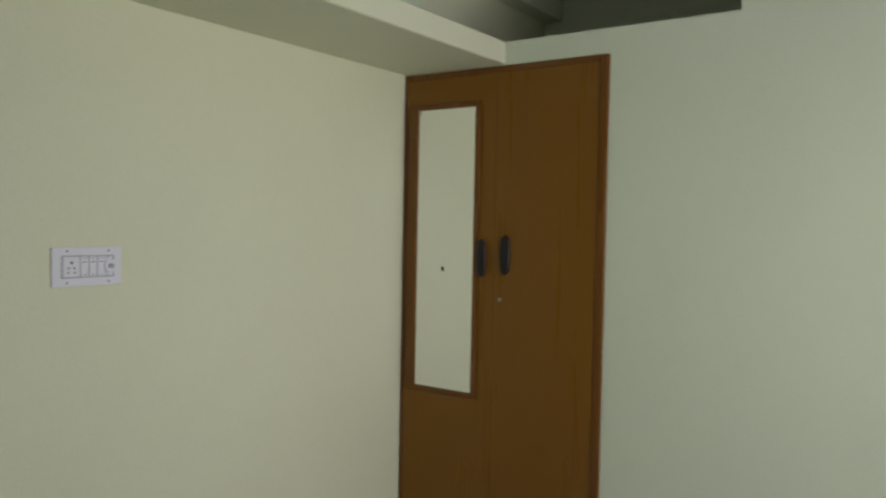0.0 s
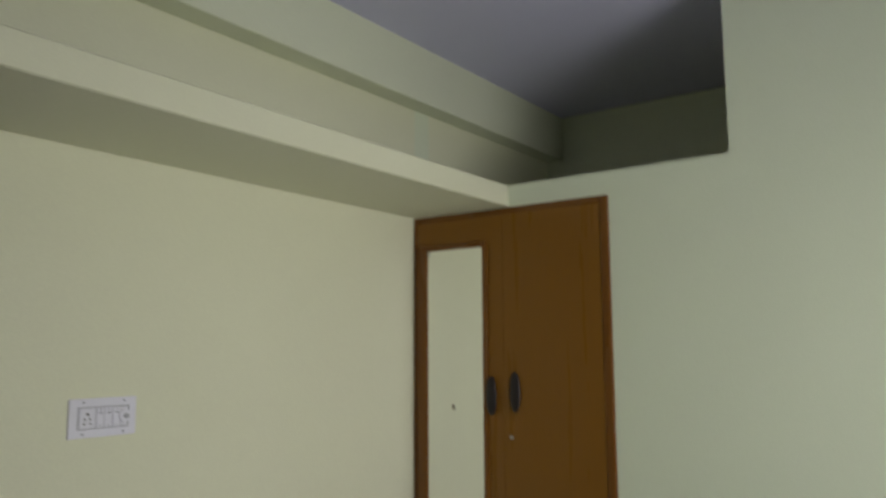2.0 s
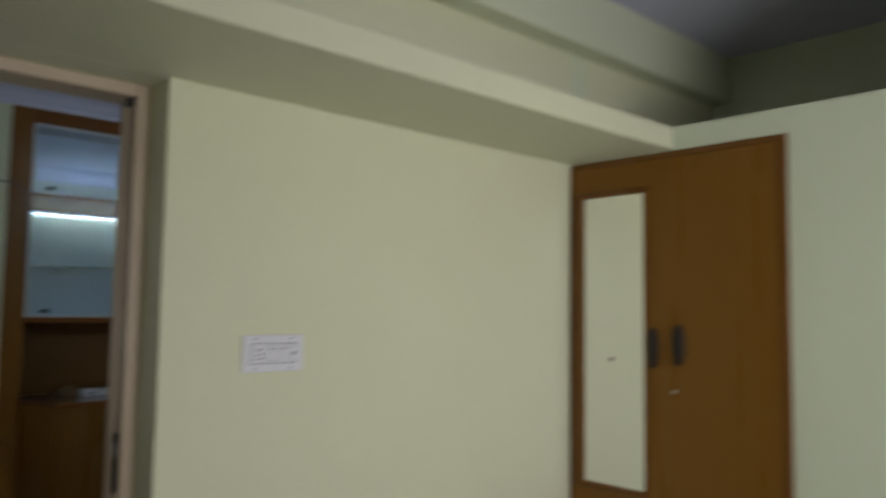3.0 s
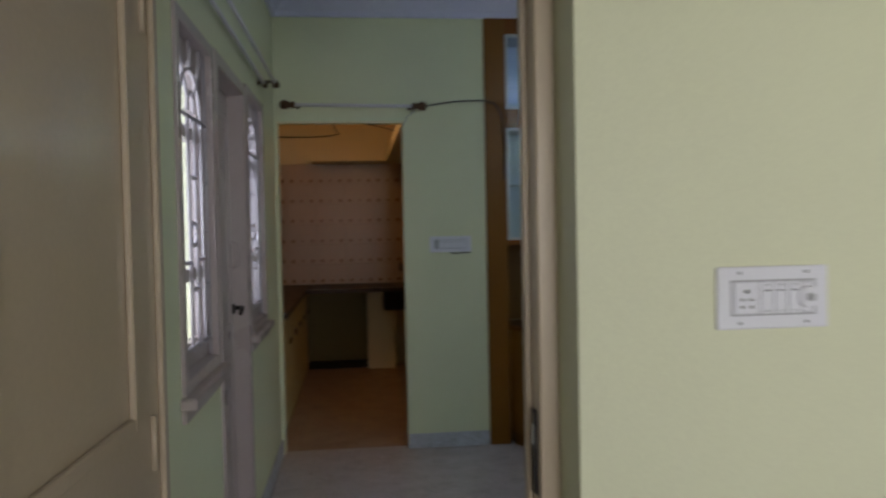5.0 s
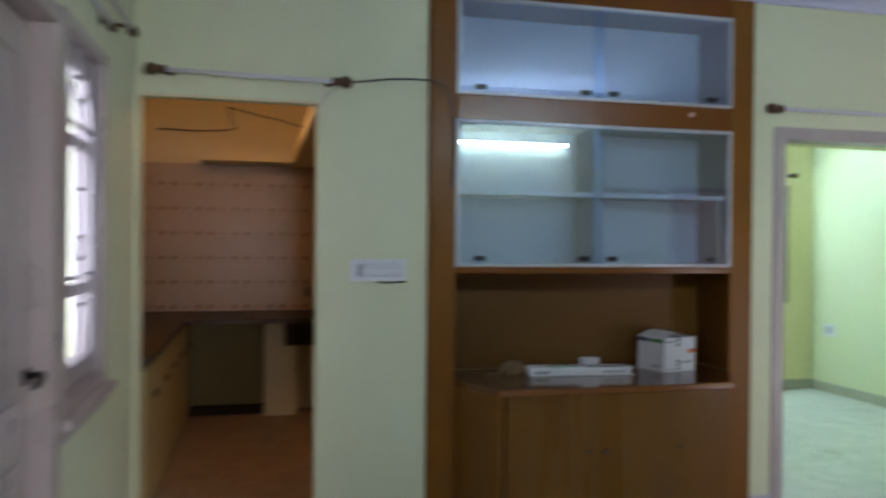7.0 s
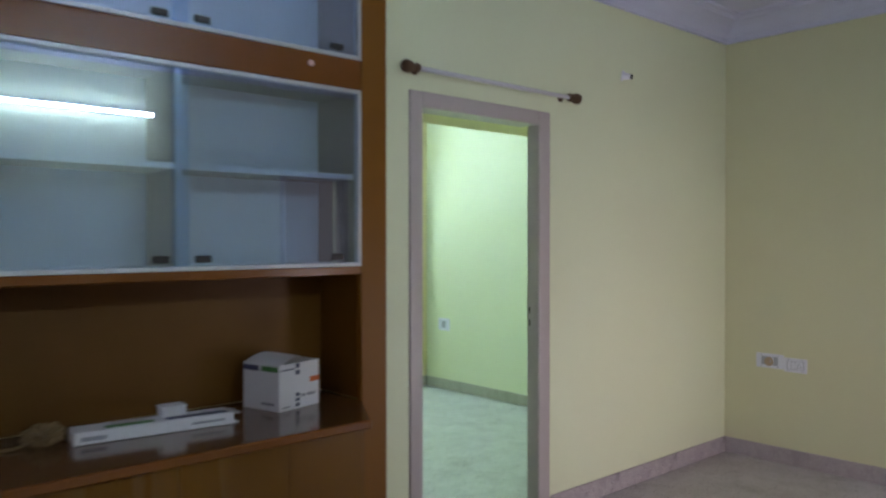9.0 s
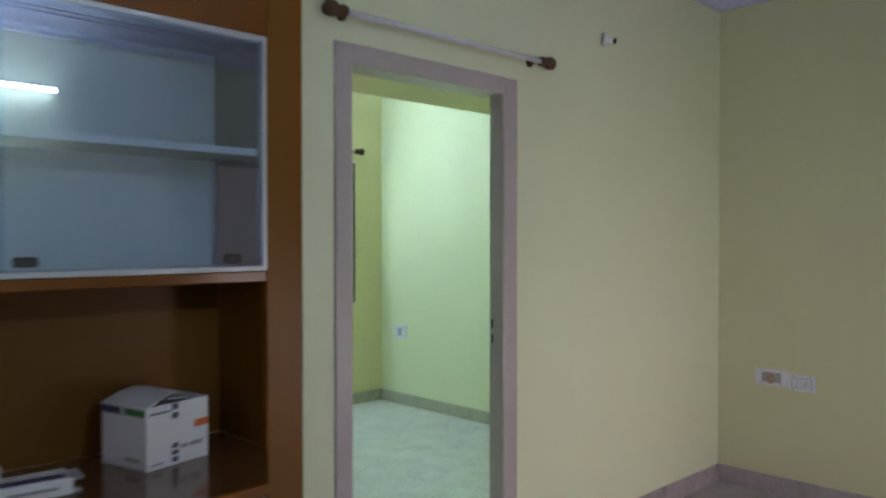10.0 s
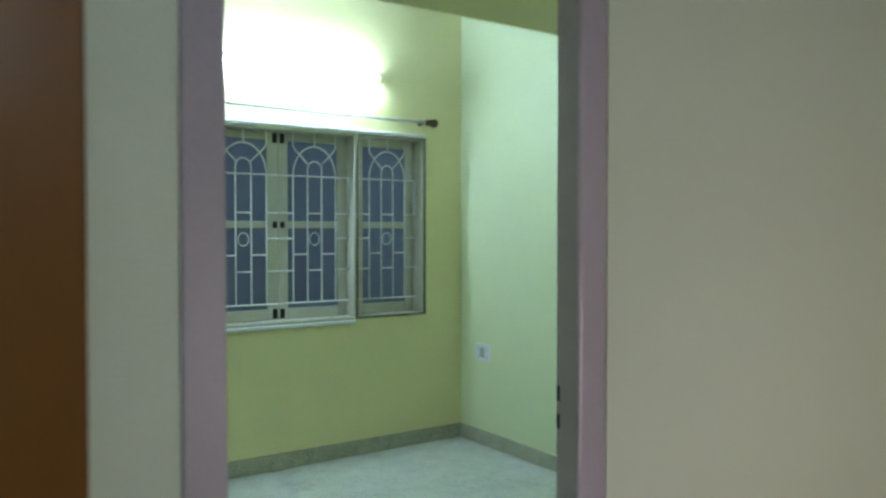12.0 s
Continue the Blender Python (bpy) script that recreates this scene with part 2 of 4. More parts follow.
PORCH_GLOW = glow("dim_porch_backdrop", (0.9, 0.72, 0.64), 0.08)
CABINET_GLASS = pane_glass("tinted_cabinet_glass", (0.75, 0.855, 0.98), 0.21)
WINDOW_GLASS = pane_glass("window_glass", (0.88, 0.90, 0.92), 0.06)
FROSTED = pane_glass("obscured_glass", (0.43, 0.51, 0.61), 0.06, 0.2, 0.5)
MIRROR = bpy.data.materials.new("mirror_silver")
MIRROR.use_nodes = True
MIRROR.node_tree.nodes["Principled BSDF"].inputs["Metallic"].default_value = 1.0
MIRROR.node_tree.nodes["Principled BSDF"].inputs["Roughness"].default_value = 0.015
MIRROR.node_tree.nodes["Principled BSDF"].inputs["Base Color"].default_value = (0.88, 0.90, 0.88, 1)

# ---- mesh helpers ----
ORIGIN = {}


def thing(name, at, label="", category="", group="", kind=""):
    """An empty at a thing's base, to carry its parts."""
    ob = new(name)
    ob.empty_display_size = 0.1
    ob.location = at
    ORIGIN[ob.name] = Vector(at)
    return tagged(ob, label, category, group, kind)


def mesh_of(name, bm, *materials):
    me = bpy.data.meshes.new(name)
    bm.to_mesh(me)
    bm.free()
    for m in materials:
        me.materials.append(m)
    return me


def part(name, bm, material, parent, label=""):
    """Links a bmesh, given in world metres, as one mesh under a thing or a part."""
    base = ORIGIN[parent.name]
    bmesh.ops.translate(bm, verts=bm.verts, vec=-base)
    ob = new(name, mesh_of(name, bm, *(material if isinstance(material, (tuple, list)) else (material,))))
    ob.parent = parent
    ORIGIN[ob.name] = base
    return tagged(ob, label)


def solid(name, bm, material, label, category, kind="structure"):
    """A piece of the setting as one mesh, in world metres."""
    ob = new(name, mesh_of(name, bm, *(material if isinstance(material, (tuple, list)) else (material,))))
    ORIGIN[ob.name] = Vector((0, 0, 0))
    return tagged(ob, label, category, "", kind)


def box(x0, y0, z0, x1, y1, z1, bevel=0.0, segs=1):
    bm = bmesh.new()
    bmesh.ops.create_cube(bm, size=1)
    sx, sy, sz = abs(x1 - x0), abs(y1 - y0), abs(z1 - z0)
    bmesh.ops.scale(bm, verts=bm.verts, vec=(sx, sy, sz))
    if bevel:
        bmesh.ops.bevel(bm, geom=bm.edges[:], offset=min(bevel, 0.45 * min(sx, sy, sz)), segments=segs, profile=0.5, affect="EDGES")
    bmesh.ops.translate(bm, verts=bm.verts, vec=((x0 + x1) / 2, (y0 + y1) / 2, (z0 + z1) / 2))
    return bm


def join(*bms):
    out = bms[0]
    for b in bms[1:]:
        me = bpy.data.meshes.new("tmp")
        b.to_mesh(me)
        b.free()
        out.from_mesh(me)
        bpy.data.meshes.remove(me)
    return out


def slot(bm, index):
    for f in bm.faces:
        f.material_index = index
    return bm


def rod(p0, p1, r, segs=10, r2=None):
    p0, p1 = Vector(p0), Vector(p1)
    bm = bmesh.new()
    bmesh.ops.create_cone(bm, cap_ends=True, segments=segs, radius1=r, radius2=r if r2 is None else r2, depth=(p1 - p0).length)
    q = (p1 - p0).to_track_quat("Z", "Y").to_matrix().to_4x4()
    bmesh.ops.transform(bm, matrix=Matrix.Translation((p0 + p1) / 2) @ q, verts=bm.verts)
    for f in bm.faces:
        f.smooth = len(f.verts) == 4
    return bm


def pipe(points, r, segs=6):
    """A round bar bent along points."""
    pts = [Vector(p) for p in points]
    bm = bmesh.new()
    rings = []
    for i, p in enumerate(pts):
        d = (pts[min(i + 1, len(pts) - 1)] - pts[max(i - 1, 0)]).normalized()
        a = d.orthogonal().normalized() if i == 0 else (rings[-1][1] - d * rings[-1][1].dot(d)).normalized()
        b = d.cross(a)
        ring = [bm.verts.new(p + r * (math.cos(2 * math.pi * k / segs) * a + math.sin(2 * math.pi * k / segs) * b)) for k in range(segs)]
        rings.append((ring, a))
    for (r0, _), (r1, _) in zip(rings, rings[1:]):
        for k in range(segs):
            f = bm.faces.new((r0[k], r0[(k + 1) % segs], r1[(k + 1) % segs], r1[k]))
            f.smooth = True
    bm.faces.new(list(reversed(rings[0][0])))
    bm.faces.new(rings[-1][0])
    return bm


def lathe(profile, segs=16, m=None):
    """A turned body: profile of (radius, height) about z, then placed by m."""
    bm = bmesh.new()
    rings = [[bm.verts.new((r * math.cos(2 * math.pi * k / segs), r * math.sin(2 * math.pi * k / segs), h)) for k in range(segs)] for r, h in profile]
    for a, b in zip(rings, rings[1:]):
        for k in range(segs):
            f = bm.faces.new((a[k], a[(k + 1) % segs], b[(k + 1) % segs], b[k]))
            f.smooth = True
    bm.faces.new(list(reversed(rings[0])))
    bm.faces.new(rings[-1])
    if m is not None:
        bmesh.ops.transform(bm, matrix=m, verts=bm.verts)
    return bm


def prism(outline, z0, z1):
    """An upright body over a plan outline, given anticlockwise."""
    bm = bmesh.new()
    lo = [bm.verts.new((x, y, z0)) for x, y in outline]
    hi = [bm.verts.new((x, y, z1)) for x, y in outline]
    n = len(outline)
    for k in range(n):
        bm.faces.new((lo[k], lo[(k + 1) % n], hi[(k + 1) % n], hi[k]))
    bm.faces.new(list(reversed(lo)))
    bm.faces.new(hi)
    return bm


def pierced(axis, a0, a1, u0, u1, z0, z1, holes):
    """A wall between a0 and a1 along axis ('x' or 'y'), from u0 to u1 and z0 to z1, with holes (u0, z0, u1, z1) right through."""
    us = sorted({u0, u1, *(h[0] for h in holes), *(h[2] for h in holes)})
    zs = sorted({z0, z1, *(h[1] for h in holes), *(h[3] for h in holes)})
    us, zs = [u for u in us if u0 <= u <= u1], [z for z in zs if z0 <= z <= z1]

    def full(i, j):
        if not (0 <= i < len(us) - 1 and 0 <= j < len(zs) - 1):
            return False
        cu, cz = (us[i] + us[i + 1]) / 2, (zs[j] + zs[j + 1]) / 2
        return not any(h[0] < cu < h[2] and h[1] < cz < h[3] for h in holes)

    bm = bmesh.new()
    made = {}

    def v(a, u, z):
        if (a, u, z) not in made:
            made[a, u, z] = bm.verts.new((a, u, z) if axis == "x" else (u, a, z))
        return made[a, u, z]

    for i in range(len(us) - 1):
        for j in range(len(zs) - 1):
            if not full(i, j):
                continue
            p, q, r, s = us[i], us[i + 1], zs[j], zs[j + 1]
            bm.faces.new((v(a0, p, r), v(a0, p, s), v(a0, q, s), v(a0, q, r)))
            bm.faces.new((v(a1, p, r), v(a1, q, r), v(a1, q, s), v(a1, p, s)))
            if not full(i - 1, j):
                bm.faces.new((v(a0, p, r), v(a1, p, r), v(a1, p, s), v(a0, p, s)))
            if not full(i + 1, j):
                bm.faces.new((v(a0, q, r), v(a0, q, s), v(a1, q, s), v(a1, q, r)))
            if not full(i, j - 1):
                bm.faces.new((v(a0, p, r), v(a0, q, r), v(a1, q, r), v(a1, p, r)))
            if not full(i, j + 1):
                bm.faces.new((v(a0, p, s), v(a1, p, s), v(a1, q, s), v(a0, q, s)))
    bmesh.ops.recalc_face_normals(bm, faces=bm.faces)
    return bm


# ---- structure ----
HB = 2.88           # ceiling of the first bedroom
H = 2.93            # ceiling of the hall and kitchen
H2 = 3.03           # ceiling of the second bedroom
YB0, YB1 = 2.552, 2.80   # wall between bedroom and hall
XW = 3.668          # wardrobe wall
XL = 0.91           # window wall of the hall
YN0, YN1 = 6.20, 6.31    # wall between hall and kitchen, second bedroom
XE = 7.006          # far side wall of the hall
Y2, X2 = 9.385, 7.045     # window wall and side wall of the second bedroom

solid("floor_bedroom", box(-0.1, -1.4, -0.12, 5.2, YB0 + 0.13, 0.0), TERRAZZO, "grey terrazzo floor with dark chips", "floor")
solid("floor_hall", box(0.66, YB0 + 0.13, -0.12, 7.2, YN0 + 0.07, 0.0), TERRAZZO_HALL, "grey-brown terrazzo hall floor", "floor")
solid("floor_bedroom_2", box(3.95, YN0 + 0.07, -0.12, 7.2, 9.50, 0.0), TERRAZZO_GREEN, "pale terrazzo floor of the lit room", "floor")
solid("floor_kitchen", box(0.28, YN0 + 0.07, -0.12, 3.95, 9.6, 0.0), FLOOR_KITCHEN, "brown terrazzo kitchen floor", "floor")

D1 = (0.985, 0.0, 1.80, 2.095)      # first doorway
W3 = (5.50, 0.0, 6.22, 2.06)      # open front doorway of the hall
wall_mid = solid("wall_north_bedroom", pierced("y", YB0, YB1, -0.12, XE, 0.0, H, [D1, W3]), WALL_WARM_LIT, "pale yellow painted wall with a doorway, warm light in its colour", "wall")
solid("wall_south_bedroom", pierced("y", -1.42, -1.3, -0.12, 5.2, 0.0, HB, [(1.5, 0.9, 3.0, 2.1)]), WALL, "pale yellow painted wall", "wall")
solid("wall_west_bedroom", box(-0.12, -1.3, 0, 0.0, YB0, HB), WALL, "pale yellow painted wall", "wall")
WARD = (1.582, 0.10, 2.547, 2.090)
LOFT = (1.112, 2.187, 2.5515, HB)
solid("wall_east_bedroom", pierced("x", XW, XW + 0.11, -1.3, YB0, 0.0, HB, [WARD, LOFT]), WALL_GREEN_LIT, "pale yellow painted wall with wardrobe and loft openings, greenish light in its colour", "wall")
solid("wall_loft_back", box(4.985, 0.8, 0.0, 5.10, YB0, HB), WALL, "pale yellow wall at the back of the loft", "wall")
solid("wall_loft_side", box(XW + 0.11, 0.8, 0.0, 4.985, 0.92, HB), WALL, "pale yellow wall closing the loft", "wall")
solid("wall_wardrobe_back", box(4.30, 0.92, 0.0, 4.40, YB0, 2.09), WALL, "plain wall behind the wardrobe", "wall")
solid("loft_floor", box(XW + 0.11, 0.92, 2.095, 4.985, YB0, 2.187), WALL, "concrete loft slab painted pale yellow", "loft slab")
solid("loft_shelf", box(0.0, 2.038, 2.095, XW, YB0, 2.187, 0.004), WALL_WARM_LIT, "projecting concrete loft shelf painted pale yellow", "loft shelf")
solid("beam_bedroom", box(0.0, 2.440, 2.615, 4.985, YB0, HB, 0.004), WALL, "concrete beam painted pale yellow", "beam")
solid("ceiling_bedroom", box(-0.12, -1.42, HB, 5.2, YB0 + 0.002, HB + 0.1), LILAC, "lilac-white painted ceiling", "ceiling")

W1 = (3.465, 0.965, 4.045, 2.09)
DB = (4.085, 0.0, 4.845, 2.10)
W2 = (4.872, 0.95, 5.505, 2.12)
wall_w = solid("wall_west_hall", pierced("x", XL - 0.23, XL, YB1, YN0, 0.0, H, [W1, DB, W2]), WALL_HALL, "pale green-yellow wall with two windows and a door", "wall")
KD = (0.93, 0.0, 1.722, 2.122)
CN = (2.26, 0.0, 4.065, 2.795)
D2 = (4.20, 0.0, 5.16, 2.12)
wall_n = solid("wall_north_hall", pierced("y", YN0, YN1, 0.28, 7.18, 0.0, H, [KD, CN, D2]), (WALL_HALL,), "pale yellow wall with kitchen opening and doorway", "wall")
solid("wall_east_hall", box(XE, YB0, 0, XE + 0.12, YN0, H), WALL_DOOR_LIT, "pale yellow painted wall, warm doorway light in its colour", "wall")
solid("ceiling_hall", box(XL - 0.23, YB1 - 0.13, H, 7.1, YN0 + 0.07, H + 0.1), LILAC, "lilac-white painted ceiling", "ceiling")


def cornice_run(p0, p1, inward):
    """Stepped plaster cove along the top of a wall."""
    prof = [(0.0, 2.786), (0.025, 2.786), (0.03, 2.815), (0.055, 2.83), (0.085, 2.868), (0.12, 2.888), (0.15, 2.897), (0.155, 2.915), (0.19, 2.915), (0.19, H), (0.0, H)]
    bm = bmesh.new()
    ends = []
    for p, cut in ((p0, 1), (p1, -1)):
        along = (Vector(p1) - Vector(p0)).normalized()
        ends.append([bm.verts.new((p[0] + inward[0] * d + along.x * cut * d, p[1] + inward[1] * d + along.y * cut * d, z)) for d, z in prof])
    n = len(prof)
    for k in range(n):
        bm.faces.new((ends[0][k], ends[0][(k + 1) % n], ends[1][(k + 1) % n], ends[1][k]))
    bm.faces.new(ends[0])
    bm.faces.new(list(reversed(ends[1])))
    bmesh.ops.recalc_face_normals(bm, faces=bm.faces)
    return bm


for a, b, inward in (((XL, YN0), (XE, YN0), (0, -1)), ((XE, YN0), (XE, YB1), (-1, 0)), ((XE, YB1), (XL, YB1), (0, 1)), ((XL, YB1), (XL, YN0), (1, 0))):
    solid("trim_cornice", cornice_run(a, b, inward), LILAC, "lilac-white plaster cornice under the ceiling", "cornice")

# kitchen shell
solid("wall_west_kitchen", box(0.28, YN1, 0, 0.40, 9.40, H), KITCHEN_WALL, "cream kitchen wall", "wall")
wall_k = solid("wall_north_kitchen", box(0.28, 9.40, 0, 2.42, 9.52, H), (KITCHEN_WALL,), "cream kitchen wall, tiled below the loft", "wall")
solid("wall_east_kitchen", box(2.26, 6.62, 0, 2.38, 9.40, H), KITCHEN_WALL, "cream kitchen wall", "wall")
solid("ceiling_kitchen", box(0.28, YN0 + 0.07, H, 3.95, 9.57, H + 0.1), KITCHEN_WALL, "cream kitchen ceiling", "ceiling")
solid("wall_niche_back", box(2.18, 6.52, 0, 4.08, 6.62, H), KITCHEN_WALL, "plain wall behind the display cabinet", "wall")
solid("wall_niche_side", box(2.18, YN1, 0, 2.255, 6.52, H), KITCHEN_WALL, "plain wall beside the display cabinet", "wall")
slab = prism([(0.985, 9.05), (1.728, 9.05), (1.728, YN1), (2.18, YN1), (2.18, 6.62), (2.26, 6.62), (2.26, 9.40), (0.985, 9.40)], 2.125, 2.215)
solid("loft_kitchen", slab, KITCHEN_WALL, "cream L-shaped concrete loft slab", "loft slab")

# second bedroom shell
solid("wall_west_bedroom_2", box(4.08, YN1, 0, 4.18, Y2, H2), WALL_LIME, "pale lime painted wall", "wall")
W4 = (5.235, 0.888, 6.725, 2.090)
solid("wall_north_bedroom_2", pierced("y", Y2, Y2 + 0.16, 4.08, 7.18, 0.0, H2, [W4]), WALL_YELLOW, "yellow-green wall with a grilled window", "wall")
solid("wall_east_bedroom_2", box(X2, YN1, 0, X2 + 0.14, Y2, H2), WALL_LIME, "pale lime painted wall", "wall")
solid("loft_bedroom_2", box(4.18, YN1, 2.125, X2, 6.925, 2.23, 0.004), WALL_YELLOW, "yellow-green loft slab over the doorway", "loft slab")
solid("ceiling_bedroom_2", box(4.08, YN1, H2, 7.18, Y2 + 0.16, H2 + 0.1), LILAC, "lilac-white painted ceiling", "ceiling")
solid("wall_lintel_bedroom_2", box(4.08, YN1, H, 7.18, YN1 + 0.06, H2), WALL_LIME, "lime-yellow strip of wall over the loft", "wall")

# outside
solid("backdrop_west", box(-0.9, 2.4, -0.5, -0.85, 18.0, 4.5), DAY_GLOW, "bright overcast daylight outside the windows", "backdrop")
# added emissive sheet, seen only as a dim doorway reflection in cabinet glass
solid("backdrop_south", box(5.1, 1.3, -0.1, 7.4, 1.35, 2.9), PORCH_GLOW, "dim glowing backdrop added outside the front doorway", "backdrop")
solid("outside_wall", box(3.5, 10.6, -1.0, 8.5, 10.75, 6.0), CONCRETE, "shaded grey neighbouring wall outside the window", "wall")

# added low wall: gives the obscured panes their bright bottom band
solid("pane_brightener", box(4.6, 10.15, -1.0, 7.6, 10.27, 1.02, 0.02), GRILLE, "pale low wall added outside to brighten the foot of the panes", "parapet")

# ---- doors and windows ----


def door_frame(name, x0, x1, top, y0, y1, w, material, label, stop=0.012):
    """Three-sided frame of a doorway in a wall along x, with a rebate for the leaf."""
    f = thing(name, ((x0 + x1) / 2, y0, 0), label, "door frame", "", "structure")
    part("jamb", box(x0, y0, 0, x0 + w, y1, top, 0.004), material, f)
    part("jamb", box(x1 - w, y0, 0, x1, y1, top, 0.004), material, f)
    part("head", box(x0 + w, y0, top - w, x1 - w, y1, top, 0.004), material, f)
    ym = (y0 + y1) / 2
    part("stop", box(x0 + w, ym, 0, x0 + w + stop, ym + 0.03, top - w, 0.003), material, f)
    part("stop", box(x1 - w - stop, ym, 0, x1 - w, ym + 0.03, top - w, 0.003), material, f)
    return f


d1 = door_frame("door_1", 0.985, 1.80, 2.095, 2.685, 2.812, 0.04, BEIGE, "beige gloss-painted wooden frame of an open doorway")
strike = part("strike_plate", box(1.753, 2.705, 0.90, 1.760, 2.729, 1.07, 0.002), BLACK_METAL, d1, "dark metal strike plate")
part("keeper", box(1.751, 2.710, 1.00, 1.7535, 2.724, 1.04), STEEL, strike)
part("bolt_socket", box(1.742, 2.705, 2.030, 1.759, 2.729, 2.054, 0.002), BLACK_METAL, d1, "dark bolt socket")


def open_leaf():
    """Leaf that stands open into the bedroom, a little past square."""
    leaf = thing("door_leaf", (1.03, 2.68, 0), "beige painted door leaf standing open with moulded panels", "door")
    t = Matrix.Translation((1.03, 2.68, 0)) @ Matrix.Rotation(radians(-91.5), 4, "Z")

    def put(name, bm, mat, parent, label=""):
        bmesh.ops.transform(bm, matrix=t, verts=bm.verts)
        return part(name, bm, mat, parent, label)

    put("slab", box(0.0, -0.038, 0.012, 0.70, 0.0, 2.045, 0.003), BEIGE, leaf)
    for z0, z1 in ((0.22, 0.95), (1.10, 1.92)):
        for side in (0.0, -0.05):
            put("moulding", join(box(0.10, side, z0, 0.125, side + 0.012, z1, 0.003), box(0.575, side, z0, 0.60, side + 0.012, z1, 0.003),
                                 box(0.125, side, z0, 0.575, side + 0.012, z0 + 0.025, 0.003), box(0.125, side, z1 - 0.025, 0.575, side + 0.012, z1, 0.003)), BEIGE, leaf)
    for z in (0.25, 1.05, 1.85):
        put("hinge", rod((0.0, 0.004, z - 0.05), (0.0, 0.004, z + 0.05), 0.006, 8), BEIGE, leaf)
    h = put("handle", join(box(0.635, 0.0, 0.98, 0.665, 0.006, 1.12, 0.002), rod((0.65, 0.006, 1.05), (0.65, 0.045, 1.05), 0.008), rod((0.65, 0.04, 1.05), (0.55, 0.04, 1.05), 0.008)), BLACK_METAL, leaf, "dark lever handle")
    return h


open_leaf()

# frame of the second bedroom's doorway: rounded hall edge, rebate for the leaf on the bedroom side
d2 = thing("door_2", (4.68, YN0 - 0.012, 0), "mauve gloss-painted wooden frame of an open doorway", "door frame", "", "structure")
part("jamb", box(4.20, YN0 - 0.012, 0, 4.272, YN1 + 0.004, 2.12, 0.005, 2), MAUVE, d2)
part("jamb", box(5.060, YN0 - 0.012, 0, 5.149, 6.264, 2.12, 0.009, 3), MAUVE, d2)
part("rebate", box(5.108, 6.264, 0, 5.155, YN1 + 0.004, 2.12, 0.003), MAUVE, d2)
part("head", box(4.272, YN0 - 0.012, 2.048, 5.060, YN1 + 0.004, 2.12, 0.004), MAUVE, d2)
for za, zb in ((1.005, 1.040), (1.068, 1.105)):
    part("strike_plate", box(5.0572, 6.249, za, 5.0620, 6.258, zb, 0.002), BLACK_METAL, d2, "dark metal strike plate")

kt = thing("trim_kitchen_opening", (1.32, YN0, 0), "thin plastered edge round the kitchen opening", "trim", "", "structure")
part("lintel_edge", box(0.93, YN0 - 0.004, 2.114, 1.722, YN0 + 0.002, 2.127), KITCHEN_WALL, kt)


def bar(path, place, r):
    return pipe([place(*p) for p in path], r, 6)


def arc(cu, cv, ru, rv, a0, a1, n=12):
    return [(cu + ru * math.cos(radians(a0 + (a1 - a0) * k / n)), cv + rv * math.sin(radians(a0 + (a1 - a0) * k / n))) for k in range(n + 1)]


def grille_bars(place, u0, u1, v0, v1, r):
    """Welded grille: a fan over two arches, long uprights, short rungs and a ring. place(u, v) gives the point in the room."""
    w, h = u1 - u0, v1 - v0

    def P(a, b):
        return (u0 + a * w, v0 + b * h)

    bars = []
    cols = (0.20, 0.42, 0.62, 0.83)
    spring = 0.765
    for c in cols:
        bars.append([P(c, 0.05), P(c, spring)])
    bars.append([P(0.02, 0.0), P(0.02, 1.0)])
    bars.append([P(0.98, 0.0), P(0.98, 1.0)])
    for v in (0.065, spring):
        bars.append([P(0.0, v), P(1.0, v)])
    bars.append([P(0.5 + (a - 0.5), b) for a, b in arc(0.515, spring, 0.315, 0.145, 0, 180)])
    bars.append([P(a, b) for a, b in arc(0.52, spring + 0.015, 0.10, 0.065, 0, 180, 8)])
    bars.append([P(0.45, spring + 0.055), P(0.27, spring + 0.15), P(0.20, spring + 0.19), P(0.20, 1.0)])
    bars.append([P(0.59, spring + 0.055), P(0.77, spring + 0.15), P(0.83, spring + 0.19), P(0.83, 1.0)])
    bars.append([P(0.515, spring + 0.145), P(0.515, 1.0)])
    for a, b, v in ((0.02, 0.20, 0.58), (0.42, 0.62, 0.58), (0.83, 0.98, 0.575), (0.02, 0.20, 0.41), (0.83, 0.98, 0.41), (0.20, 0.42, 0.32),
                    (0.62, 0.83, 0.325), (0.02, 0.20, 0.24), (0.42, 0.62, 0.235), (0.83, 0.98, 0.24)):
        bars.append([P(a, v), P(b, v)])
    ring = arc(0.52, 0.405, 0.095, 0.036, 0, 360, 14)
    bars.append([P(a, b) for a, b in ring])
    return [bar(path, place, r) for path in bars]


